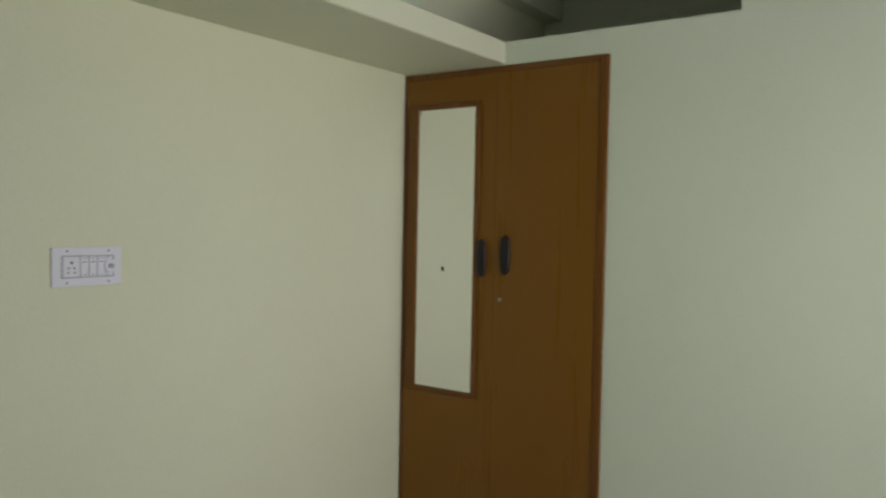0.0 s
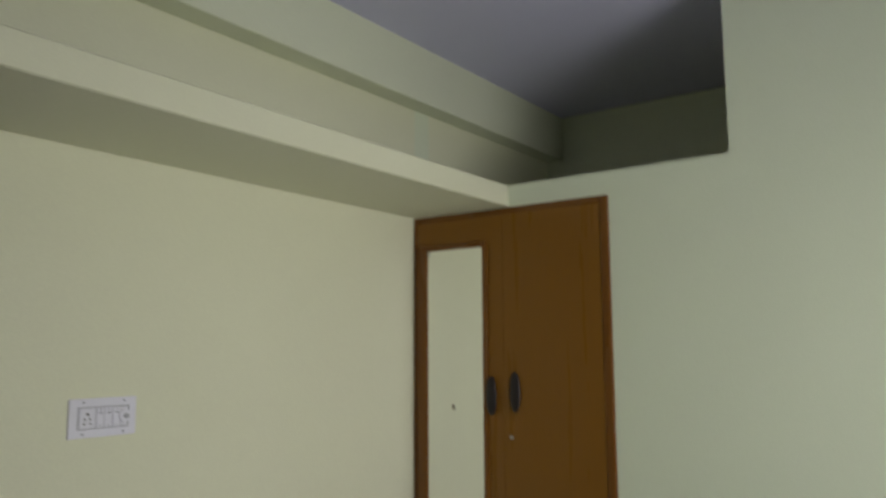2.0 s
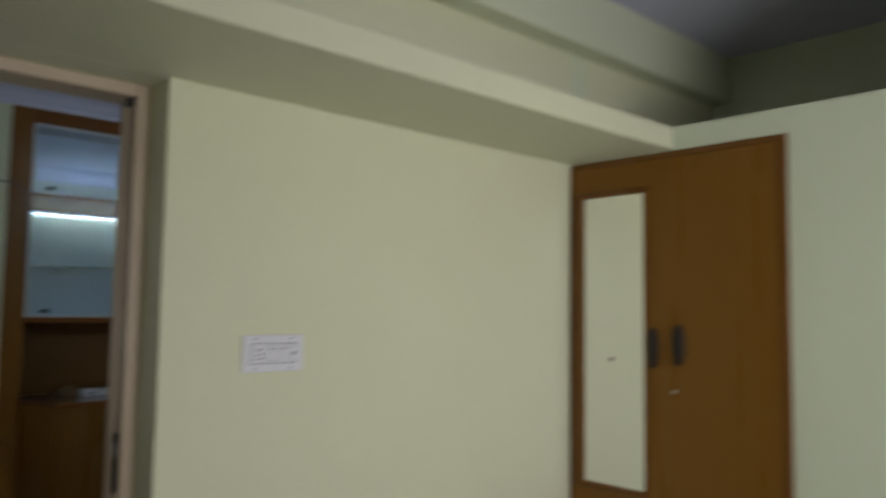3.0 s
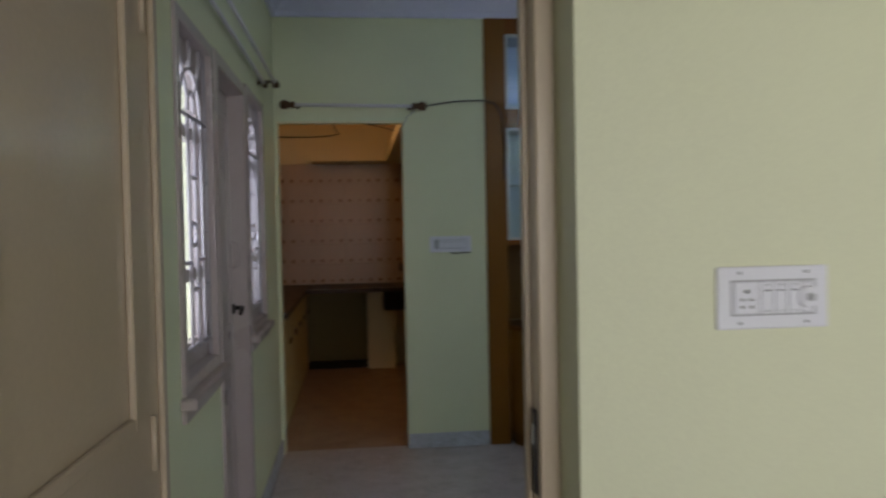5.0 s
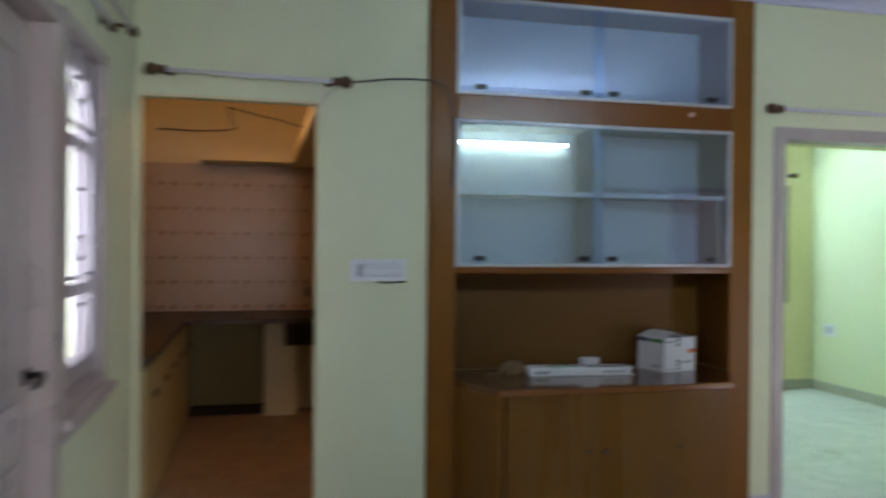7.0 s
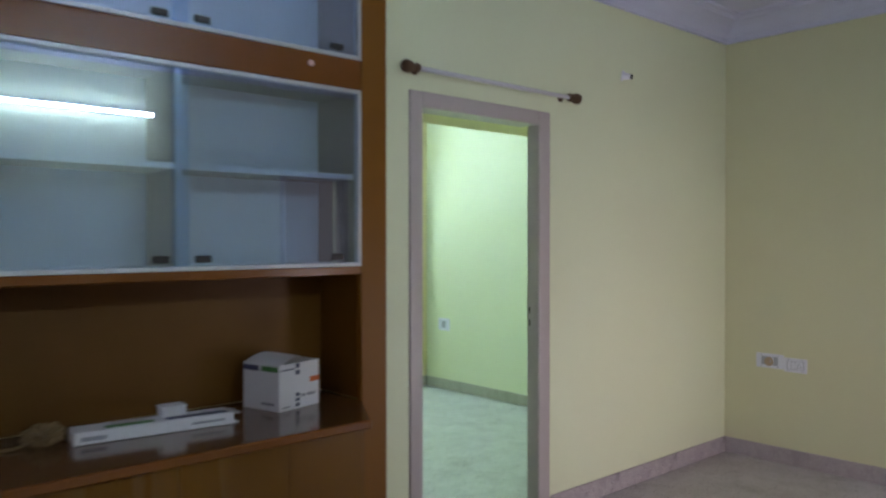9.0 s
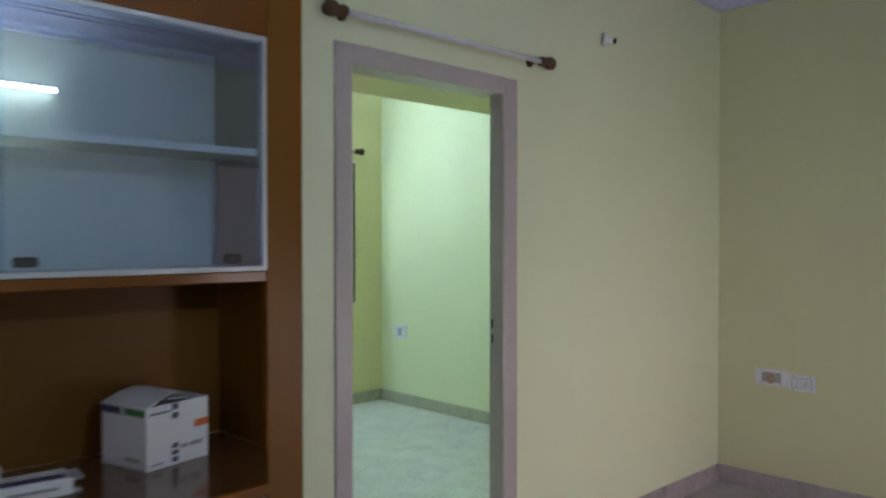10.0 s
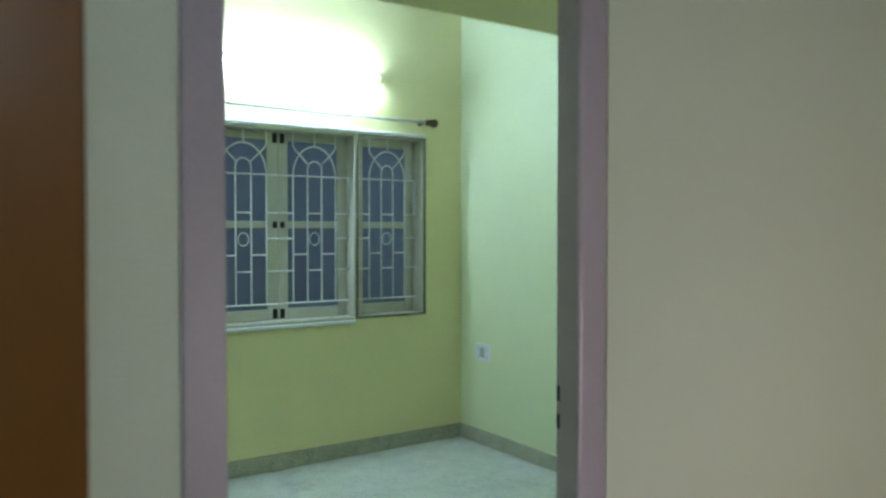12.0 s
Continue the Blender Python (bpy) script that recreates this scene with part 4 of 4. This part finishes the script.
def wardrobe():
    y0, z0, y1, z1 = WARD
    w = thing("wardrobe", (XW, (y0 + y1) / 2, z0), "brown veneered built-in wardrobe with a mirror door", "wardrobe")
    part("carcass", join(box(XW + 0.02, y0 + 0.002, z0 + 0.001, 4.28, y0 + 0.02, z1 - 0.002), box(XW + 0.02, y1 - 0.02, z0 + 0.001, 4.28, y1 - 0.002, z1 - 0.002),
                         box(XW + 0.02, y0 + 0.02, z0 + 0.001, 4.28, y1 - 0.02, z0 + 0.02), box(XW + 0.02, y0 + 0.02, z1 - 0.02, 4.28, y1 - 0.02, z1 - 0.002),
                         box(4.26, y0 + 0.02, z0 + 0.02, 4.28, y1 - 0.02, z1 - 0.02)), WOOD_SHADED, w)
    part("frame", join(box(XW - 0.014, y0, z0, XW + 0.02, y0 + 0.035, z1, 0.006, 2), box(XW - 0.012, y1 - 0.022, z0, XW + 0.02, y1, z1, 0.004),
                       box(XW - 0.012, y0 + 0.035, z1 - 0.028, XW + 0.02, y1 - 0.022, z1, 0.004), box(XW - 0.012, y0 + 0.035, z0, XW + 0.02, y1 - 0.022, z0 + 0.022, 0.004)), WOOD_FRAME, w)
    ys = 2.068
    left = part("door", box(XW - 0.010, ys + 0.0006, z0 + 0.0226, XW + 0.012, y1 - 0.0226, z1 - 0.0286), WOOD, w)
    right = part("door", box(XW - 0.010, y0 + 0.0356, z0 + 0.0226, XW + 0.012, ys - 0.0006, z1 - 0.0286), WOOD, w)
    ma, mb, mz0, mz1 = 2.167, 2.467, 0.718, 1.930
    part("mirror", box(XW - 0.0145, ma, mz0, XW - 0.0105, mb, mz1), MIRROR, left, "tall narrow mirror")
    part("mirror_moulding", join(box(XW - 0.024, ma - 0.024, mz0 - 0.024, XW - 0.0098, ma, mz1 + 0.024, 0.005, 2), box(XW - 0.024, mb, mz0 - 0.024, XW - 0.0098, mb + 0.05, mz1 + 0.024, 0.005, 2),
                                 box(XW - 0.024, ma, mz0 - 0.024, XW - 0.0098, mb, mz0, 0.005, 2), box(XW - 0.024, ma, mz1, XW - 0.0098, mb, mz1 + 0.024, 0.005, 2)), WOOD_FRAME, left, "raised wooden moulding")
    part("mirror_mark", box(XW - 0.0158, 2.318, 1.230, XW - 0.0146, 2.331, 1.249), KNOB, left, "small brown mark on the mirror")
    part("mirror_clip", box(XW - 0.018, mb - 0.012, mz1 - 0.02, XW - 0.0146, mb - 0.002, mz1 - 0.002, 0.001), STEEL, left)
    for yy, door in ((2.122, left), (2.013, right)):
        prof = [(0.002, -0.082), (0.014, -0.074), (0.021, -0.05), (0.0245, -0.02), (0.025, 0.0), (0.0245, 0.02), (0.021, 0.05), (0.014, 0.074), (0.002, 0.082)]
        bm = lathe(prof, 18)
        bmesh.ops.scale(bm, verts=bm.verts, vec=(0.42, 1, 1))
        bmesh.ops.translate(bm, verts=bm.verts, vec=(XW - 0.016 if door is right else XW - 0.026, yy, 1.295 if door is left else 1.311))
        part("handle", bm, BLACK_METAL, door, "dark oval inset handle")
    lk = part("lock", rod((XW - 0.009, 2.035, 1.128), (XW - 0.0145, 2.035, 1.128), 0.008, 14), STEEL, right, "round steel lock")
    part("keyhole", box(XW - 0.0155, 2.0338, 1.123, XW - 0.0143, 2.0362, 1.133), BLACK, lk)


wardrobe()

# ---- display cabinet ----
YF = 6.18


def display_cabinet():
    x0, x1, xa, xb = 2.262, 4.062, 2.400, 3.927
    yb = 6.50
    c = thing("display_cabinet", (3.18, 6.35, 0.80), "brown veneered wall cabinet with sliding tinted glass doors", "cabinet")
    part("stile", box(x0, YF, 0.0, xa, 6.215, 2.794, 0.004), WOOD_RED, c)
    part("stile", box(xb, YF, 0.0, x1, 6.215, 2.794, 0.004), WOOD_RED, c)
    part("top_rail", box(xa, YF, 2.684, xb, 6.215, 2.794, 0.003), WOOD_RAIL, c)
    part("middle_rail", box(xa, YF, 2.076, xb, 6.215, 2.200, 0.003), WOOD_RAIL, c)
    part("lower_rail", box(xa, YF, 1.312, xb, 6.215, 1.346, 0.003), WOOD_RAIL, c)
    # niche surfaces: shade is in the veneer colour
    part("side_panel", box(x0 + 0.02, 6.216, 0.787, xa - 0.002, yb, 2.78), WOOD_SHADED, c)
    part("side_panel", box(xb + 0.002, 6.216, 0.787, x1 - 0.02, yb, 2.78), WOOD_SHADED, c)
    part("niche_back", box(xa - 0.002, yb - 0.012, 0.787, xb + 0.002, yb, 1.33), WOOD_SHADED, c, "brown veneer back, darkened for the shade of the niche")
    part("niche_ceiling", box(xa, 6.216, 1.33, xb, yb - 0.012, 1.348), WOOD_SHADED, c)
    for z0, z1 in ((1.346, 2.078), (2.198, 2.686)):
        part("back_panel", box(xa - 0.001, yb - 0.012, z0, xb + 0.001, yb, z1), WHITE, c, "white laminate back")
        part("lining_side", box(xa - 0.001, 6.216, z0, xa + 0.012, yb - 0.012, z1), LINING_SHADED, c)
        part("lining_side", box(xb - 0.012, 6.216, z0, xb + 0.001, yb - 0.012, z1), LINING_SHADED, c)
        part("lining_floor", box(xa + 0.012, 6.216, z0, xb - 0.012, yb - 0.012, z0 + 0.012), WHITE, c)
        part("lining_top", box(xa + 0.012, 6.216, z1 - 0.012, xb - 0.012, yb - 0.012, z1), LINING_SHADED, c)
    divider = part("divider", box(3.151, 6.220, 1.358, 3.173, yb - 0.012, 2.066), LINING_SHADED, c, "board in a shaded taupe tone with a white front edge")
    part("edge_strip", box(3.150, 6.2155, 1.358, 3.174, 6.2200, 2.066, 0.001), WHITE, divider)
    for a, b in ((xa + 0.012, 3.151), (3.173, xb - 0.012)):
        shelf = part("shelf", box(a, 6.222, 1.708, b, yb - 0.012, 1.728), LINING_SHADED, c, "shelf board in a shaded taupe tone with a white front edge")
        part("edge_strip", box(a, 6.2175, 1.707, b, 6.222, 1.729, 0.001), WHITE, shelf)
    for z0, z1 in ((1.346, 2.076), (2.200, 2.684)):
        f = 0.016
        part("track_frame", join(box(xa, YF - 0.004, z0, xa + f, YF + 0.03, z1, 0.002), box(xb - f, YF - 0.004, z0, xb, YF + 0.03, z1, 0.002),
                                 box(xa + f, YF - 0.004, z0, xb - f, YF + 0.03, z0 + f, 0.002), box(xa + f, YF - 0.004, z1 - f, xb - f, YF + 0.03, z1, 0.002)), ALU, c, "white aluminium track frame")
        xm = 3.162
        for a, b, y, pulls in ((xa + f, xm + 0.03, YF + 0.016, (xa + 0.125, xm - 0.075)), (xm - 0.03, xb - f, YF + 0.006, (xm + 0.075, xb - 0.115))):
            g = part("glass_door", box(a, y, z0 + f, b, y + 0.004, z1 - f), CABINET_GLASS, c, "tinted sliding glass door")
            g.visible_shadow = False
            for px in pulls:
                part("finger_pull", box(px - 0.03, y - 0.009, z0 + f + 0.012, px + 0.03, y - 0.0005, z0 + f + 0.038, 0.004), BLACK, g, "black plastic finger pull")
    part("sticker", rod((3.685, YF + 0.001, 2.155), (3.685, YF - 0.003, 2.155), 0.013, 16), PINK, c, "round pink sticker")
    return c


display_cabinet()

XB0, XB1, YBF = 2.54, 3.735, 5.895


def base_cabinet():
    c = thing("base_cabinet", (3.18, 6.2, 0.0), "brown veneered base cabinet with splayed ends", "cabinet")
    part("body", prism([(2.405, 6.179), (XB0, YBF), (XB1, YBF), (3.922, 6.179), (3.922, 6.48), (2.405, 6.48)], 0.085, 0.758), WOOD_CAB, c)
    part("plinth", prism([(2.425, 6.179), (XB0 + 0.015, YBF + 0.02), (XB1 - 0.015, YBF + 0.02), (3.902, 6.179), (3.902, 6.48), (2.425, 6.48)], 0.0, 0.085), WOOD_SHADED, c)
    splits = (XB0 + 0.03, 3.015, 3.405, XB1 - 0.02)
    for a, b, side in zip(splits, splits[1:], (1, -1, -1)):
        d = part("door", box(a + 0.0006, YBF - 0.016, 0.10, b - 0.0006, YBF - 0.0005, 0.7535, 0.0006), WOOD_CAB, c)
        k = b - 0.045 if side > 0 else a + 0.045
        part("knob", lathe([(0.006, 0.0), (0.006, 0.012), (0.013, 0.018), (0.014, 0.024), (0.008, 0.029)], 12, Matrix.Translation((k, YBF - 0.016, 0.485)) @ Matrix.Rotation(math.pi / 2, 4, "X")), KNOB, d, "small brown knob")


base_cabinet()
top = thing("cabinet_top", (3.16, 6.3, 0.758), "polished brown cabinet top reflecting the boxes on it", "counter top")
slab = prism([(2.401, 6.1795), (XB0 - 0.012, YBF - 0.018), (XB1 + 0.012, YBF - 0.018), (3.926, 6.1795), (3.926, 6.486), (2.401, 6.486)], 0.758, 0.786)
bmesh.ops.bevel(slab, geom=slab.edges[:], offset=0.003, segments=2, affect="EDGES")
part("board", slab, WOOD_TOP, top)
part("lipping", box(XB0 - 0.012, YBF - 0.031, 0.755, XB1 + 0.012, YBF - 0.018, 0.787, 0.006, 3), WOOD_RAIL, top, "red-brown rounded front edge strip")

# things on the cabinet top


def carton():
    t = Matrix.Translation((3.547, 6.192, 0.7865)) @ Matrix.Rotation(radians(14), 4, "Z")
    c = thing("carton", (3.64, 6.30, 0.786), "white cardboard carton with navy print and loosely closed flaps", "box")

    def put(name, bm, mat, label="", parent=None):
        bmesh.ops.transform(bm, matrix=t, verts=bm.verts)
        return part(name, bm, mat, parent or c, label)

    w, d, h = 0.220, 0.205, 0.182
    put("front_panel", box(0, 0, 0, w, 0.004, h, 0.0012), CARD)
    put("back_panel", box(0, d - 0.004, 0, w, d, h, 0.0012), CARD)
    put("side_panel", box(0, 0.004, 0, 0.004, d - 0.004, h, 0.0012), CARD)
    put("side_panel", box(w - 0.004, 0.004, 0, w, d - 0.004, h, 0.0012), CARD)
    put("bottom_panel", box(0.004, 0.004, 0, w - 0.004, d - 0.004, 0.004), CARD)

    def flap(points):
        bm = bmesh.new()
        rows = [[bm.verts.new(p) for p in r] for r in points]
        for a, b in zip(rows, rows[1:]):
            for k in range(len(a) - 1):
                bm.faces.new((a[k], a[k + 1], b[k + 1], b[k]))
        bmesh.ops.recalc_face_normals(bm, faces=bm.faces)
        bmesh.ops.solidify(bm, geom=bm.faces[:], thickness=0.003)
        return bm

    put("flap", flap([[(0.0, 0.002, h - 0.002), (0.0, d - 0.002, h - 0.002)], [(0.05, 0.004, h + 0.018), (0.05, d - 0.002, h + 0.018)], [(0.105, 0.02, h + 0.026), (0.105, d - 0.004, h + 0.028)], [(0.15, 0.035, h + 0.018), (0.15, d - 0.006, h + 0.022)]]), CARD, "bulging grey-white flap")
    put("flap", flap([[(w, 0.004, h - 0.002), (w, d - 0.002, h - 0.002)], [(0.16, 0.02, h + 0.004), (0.16, d - 0.002, h + 0.010)], [(0.10, 0.03, h + 0.008), (0.10, d - 0.002, h + 0.016)]]), CARD_GREY)
    put("print_band", box(-0.0012, 0.115, h - 0.03, 0.0, d - 0.004, h - 0.008), INK, "navy band")
    put("print_band", box(-0.0012, 0.008, h - 0.028, 0.0, 0.10, h - 0.008), INK_GREEN, "green band")
    put("print_bar", box(-0.0012, 0.03, 0.022, 0.0, 0.10, 0.032), INK_GREY)
    put("print_bar", box(0.010, -0.0012, h - 0.024, 0.080, 0.0, h - 0.019), INK)
    put("print_tab", box(0.168, -0.0012, h - 0.085, w - 0.001, 0.0, h - 0.064), INK_ORANGE, "orange tab")
    for k in range(2):
        put("print_block", box(0.087, -0.0012, h - 0.020 - 0.026 * k, 0.108, 0.0, h - 0.002 - 0.026 * k), INK)
    for k in range(3):
        put("print_block", box(0.087, -0.0012, 0.010 + 0.020 * k, 0.108, 0.0, 0.024 + 0.020 * k), INK)
    put("print_bar", box(0.116, -0.0012, 0.044, 0.142, 0.0, 0.055), INK_GREY)
    put("print_bar", box(0.150, -0.0012, 0.044, 0.196, 0.0, 0.056), INK_GREY)
    put("print_bar", box(0.015, -0.0012, 0.012, 0.055, 0.0, 0.018), INK_GREY)


carton()


def long_carton():
    t = Matrix.Translation((2.805, 6.205, 0.7865)) @ Matrix.Rotation(radians(-6.0), 4, "Z")
    c = thing("long_carton", (3.07, 6.23, 0.786), "long flat white lamp carton with navy and green print", "box")

    def put(name, bm, mat, label="", parent=None):
        bmesh.ops.transform(bm, matrix=t, verts=bm.verts)
        return part(name, bm, mat, parent or c, label)

    put("sleeve", box(0, 0, 0, 0.535, 0.105, 0.044, 0.003), CARD)
    put("end_flap", box(0.535, 0.004, 0.036, 0.562, 0.10, 0.039, 0.001), CARD_GREY)
    put("end_flap", box(0.535, 0.006, 0.002, 0.556, 0.04, 0.005, 0.001), CARD)
    put("print_band", box(0.30, 0.012, 0.044, 0.52, 0.05, 0.0452), INK, "navy band")
    put("print_band", box(0.10, 0.012, 0.044, 0.26, 0.05, 0.0452), INK_GREEN, "green band")
    put("print_bar", box(0.02, -0.0012, 0.012, 0.10, 0.0, 0.026), INK_GREY)
    put("print_bar", box(0.38, -0.0012, 0.018, 0.50, 0.0, 0.026), INK_GREY)
    s = thing("small_carton", (3.14, 6.25, 0.832), "small white box lying on the long carton", "box")
    m2 = Matrix.Translation((3.10, 6.215, 0.8325)) @ Matrix.Rotation(radians(-2), 4, "Z")
    for name, bm, mat in (("body", box(0, 0, 0, 0.085, 0.06, 0.036, 0.003), CARD), ("lid", box(-0.001, -0.001, 0.028, 0.086, 0.061, 0.038, 0.002), CARD)):
        bmesh.ops.transform(bm, matrix=m2, verts=bm.verts)
        part(name, bm, mat, s)


long_carton()


def crumpled_bag():
    bm = bmesh.new()
    bmesh.ops.create_icosphere(bm, subdivisions=4, radius=1.0)
    for v in bm.verts:
        n = noise.noise(v.co * 2.3) * 0.45 + noise.noise(v.co * 5.1 + Vector((3, 1, 7))) * 0.3
        v.co *= 1 + n
        v.co = Vector((v.co.x * 0.062, v.co.y * 0.045, max(v.co.z, -0.75) * 0.036))
    lift = -min(v.co.z for v in bm.verts)
    bmesh.ops.translate(bm, verts=bm.verts, vec=(2.745, 6.31, 0.7865 + lift))
    b = thing("crumpled_bag", (2.745, 6.31, 0.786), "crumpled brown paper bag lying on the cabinet top", "bag")
    part("paper", bm, BAG, b)
    part("tail", pipe([(2.69, 6.30, 0.797), (2.645, 6.28, 0.793), (2.60, 6.285, 0.792)], 0.006), BAG, b)


crumpled_bag()

# ---- kitchen ----


def kitchen():
    w = solid("kitchen_worktop", prism([(0.401, 6.60), (0.925, 6.60), (0.925, 8.66), (2.259, 8.66), (2.259, 9.399), (0.401, 9.399)], 0.825, 0.865), GRANITE, "dark granite L-shaped kitchen worktop", "worktop")
    w["kind"] = ""
    y = 6.62
    for k in range(5):
        u = thing("kitchen_cabinet", (0.7, y + 0.26, 0.0), "cream-painted kitchen base cabinet under the worktop", "cabinet", "kitchen base cabinets")
        part("body", box(0.41, y, 0.0, 0.885, y + 0.505, 0.824), CREAM_DOOR, u)
        d = part("door", box(0.8855, y + 0.008, 0.09, 0.903, y + 0.497, 0.80, 0.003), CREAM_DOOR, u)
        part("handle", box(0.9031, y + 0.33, 0.60, 0.918, y + 0.44, 0.64, 0.005, 2), KNOB, d, "brown wooden handle")
        y += 0.508
    p = thing("worktop_support", (1.65, 9.2, 0.0), "cream-painted masonry support under the worktop", "support")
    part("panel", box(1.51, 9.13, 0.0, 1.79, 9.398, 0.824, 0.004), KITCHEN_WALL, p)
    # added dark sheet and base strip stand in for shade under the worktop
    r = thing("recess_shade_sheet", (1.2, 9.35, 0.0), "dark sheet added as the shade in the recess under the worktop", "board")
    part("panel", box(0.89, 9.30, 0.07, 1.505, 9.33, 0.82, 0.003), RECESS_SHADE, r)
    part("foot", box(0.89, 9.22, 0.0, 1.505, 9.335, 0.068, 0.003), SINK_DARK, r)
    s = thing("kitchen_sink", (1.9, 9.0, 0.63), "dark sink bowl hanging under the worktop", "sink")
    part("bowl", join(box(1.67, 8.80, 0.63, 2.13, 9.21, 0.645, 0.01), box(1.67, 8.80, 0.645, 1.69, 9.21, 0.824), box(2.11, 8.80, 0.645, 2.13, 9.21, 0.824), box(1.69, 8.80, 0.645, 2.11, 8.82, 0.824), box(1.69, 9.19, 0.645, 2.11, 9.21, 0.824)), SINK_DARK, s)
    tp = thing("wall_tap", (1.87, 9.39, 1.02), "dark wall tap above the worktop", "tap")
    part("body", join(rod((1.87, 9.38, 1.02), (1.87, 9.31, 1.02), 0.018, 12), rod((1.87, 9.31, 1.03), (1.87, 9.22, 1.0), 0.011, 10)), BLACK_METAL, tp)
    part("handle", rod((1.87, 9.33, 1.03), (1.87, 9.33, 1.08), 0.016, 12, 0.010), BLACK_METAL, tp)
    b = thing("ceiling_bulb", (1.42, 7.35, H), "lit warm bulb hanging from the kitchen ceiling", "light bulb")
    part("flex", rod((1.42, 7.35, H), (1.42, 7.35, 2.64), 0.004, 6), BLACK, b)
    part("holder", lathe([(0.02, 2.60), (0.022, 2.62), (0.012, 2.645)], 12, Matrix.Translation((1.42, 7.35, 0))), BLACK, b)
    part("glass", lathe([(0.013, 2.60), (0.02, 2.58), (0.031, 2.545), (0.029, 2.52), (0.016, 2.502), (0.002, 2.498)], 16, Matrix.Translation((1.42, 7.35, 0))), BULB_GLOW, b, "glowing warm bulb")
    c = thing("kitchen_cable", (1.3, 9.385, 2.45), "dark cable drooping along the kitchen wall", "cable")
    part("cord", pipe([(1.20, 9.385, 2.62), (1.21, 9.385, 2.50), (1.26, 9.38, 2.44), (1.18, 9.385, 2.42), (0.95, 9.385, 2.405), (0.62, 9.385, 2.41)], 0.006), BLACK, c)
    part("cord", pipe([(1.18, 9.38, 2.62), (1.40, 9.38, 2.57), (1.65, 9.38, 2.52), (1.87, 9.38, 2.46)], 0.005), BLACK, c)


kitchen()

# ---- skirting and tiles ----


def skirting(name, p0, p1, out, parent_label, length=0.60, h=0.10, material=SKIRT):
    """A row of terrazzo skirting tiles along a wall, with fine joints."""
    p0, p1, o = Vector((*p0, 0)), Vector((*p1, 0)), Vector((*out, 0))
    run = (p1 - p0).length
    d = (p1 - p0).normalized()
    root = thing(name, tuple(p0), parent_label, "skirting", "", "structure")
    n = max(1, round(run / length))
    step = run / n
    a, b = Vector((0, 0, 0)), d * (step - 0.0012) + o * 0.012
    me = mesh_of("skirting_tile", box(min(a.x, b.x), min(a.y, b.y), 0.001, max(a.x, b.x), max(a.y, b.y), h, 0.0025), material)
    for k in range(n):
        s = new("skirting_tile", me)
        s.parent = root
        s.location = d * (step * k + 0.0006)
    return root


skirting("baseboard_1", (1.80, YB0), (XW, YB0), (0, -1), "grey terrazzo skirting along the bedroom wall")
skirting("baseboard_2", (XW, YB0 - 0.013), (XW, -1.3), (-1, 0), "grey terrazzo skirting along the bedroom wall")
skirting("baseboard_3", (0.0, YB0), (0.985, YB0), (0, -1), "grey terrazzo skirting along the bedroom wall")
skirting("baseboard_4", (1.722, YN0), (2.26, YN0), (0, -1), "grey terrazzo skirting along the hall wall", h=0.095)
skirting("baseboard_5", (4.066, YN0), (4.20, YN0), (0, -1), "grey terrazzo skirting along the hall wall")
skirting("baseboard_6", (5.16, YN0), (XE, YN0), (0, -1), "mauve-grey terrazzo skirting along the hall wall", h=0.105, material=SKIRT_MAUVE)
skirting("baseboard_7", (XE, YN0 - 0.013), (XE, YB1), (-1, 0), "mauve-grey terrazzo skirting along the hall wall", h=0.105, material=SKIRT_MAUVE)
skirting("baseboard_8", (XL, 4.845), (XL, YN0), (1, 0), "grey terrazzo skirting along the window wall")
skirting("baseboard_9", (XL, YB1), (XL, 4.085), (1, 0), "grey terrazzo skirting along the window wall")
skirting("baseboard_10", (4.18, Y2), (X2, Y2), (0, -1), "olive-grey skirting of the lit room", material=SKIRT_OLIVE)
skirting("baseboard_11", (X2, Y2 - 0.013), (X2, YN1), (-1, 0), "olive-grey skirting of the lit room", material=SKIRT_OLIVE)
skirting("baseboard_12", (1.80, YB1), (XE, YB1), (0, 1), "grey terrazzo skirting along the hall wall")


def kitchen_tiles():
    """Glazed wall tiles with a row of small motifs along the lower edge of each."""
    tw, th = 0.30, 0.2095
    bm = slot(box(0.0, -0.008, 0.0, tw - 0.004, 0.0, th - 0.004, 0.0015), 0)
    for k in range(3):
        x = 0.05 + 0.10 * k
        s = 0.034 if k % 2 == 0 else 0.024
        m = slot(box(-s / 2, -0.0092, -s / 2, s / 2, -0.0078, s / 2), 1)
        bmesh.ops.rotate(m, verts=m.verts, cent=(0, 0, 0), matrix=Matrix.Rotation(radians(45), 3, "Y"))
        bmesh.ops.translate(m, verts=m.verts, vec=(x, 0, 0.035))
        bm = join(bm, m)
    me = mesh_of("tile", bm, TILE, TILE_DOT)
    bed = solid("tile_bed", box(0.401, 9.396, 0.866, 2.259, 9.3995, 2.125), GROUT, "grouted bed of the kitchen wall tiles", "tiled wall")
    for j in range(6):
        for k in range(6):
            t = new("tile", me)
            t.parent = bed
            t.location = (0.405 + tw * k, 9.396, 0.868 + th * j)


kitchen_tiles()
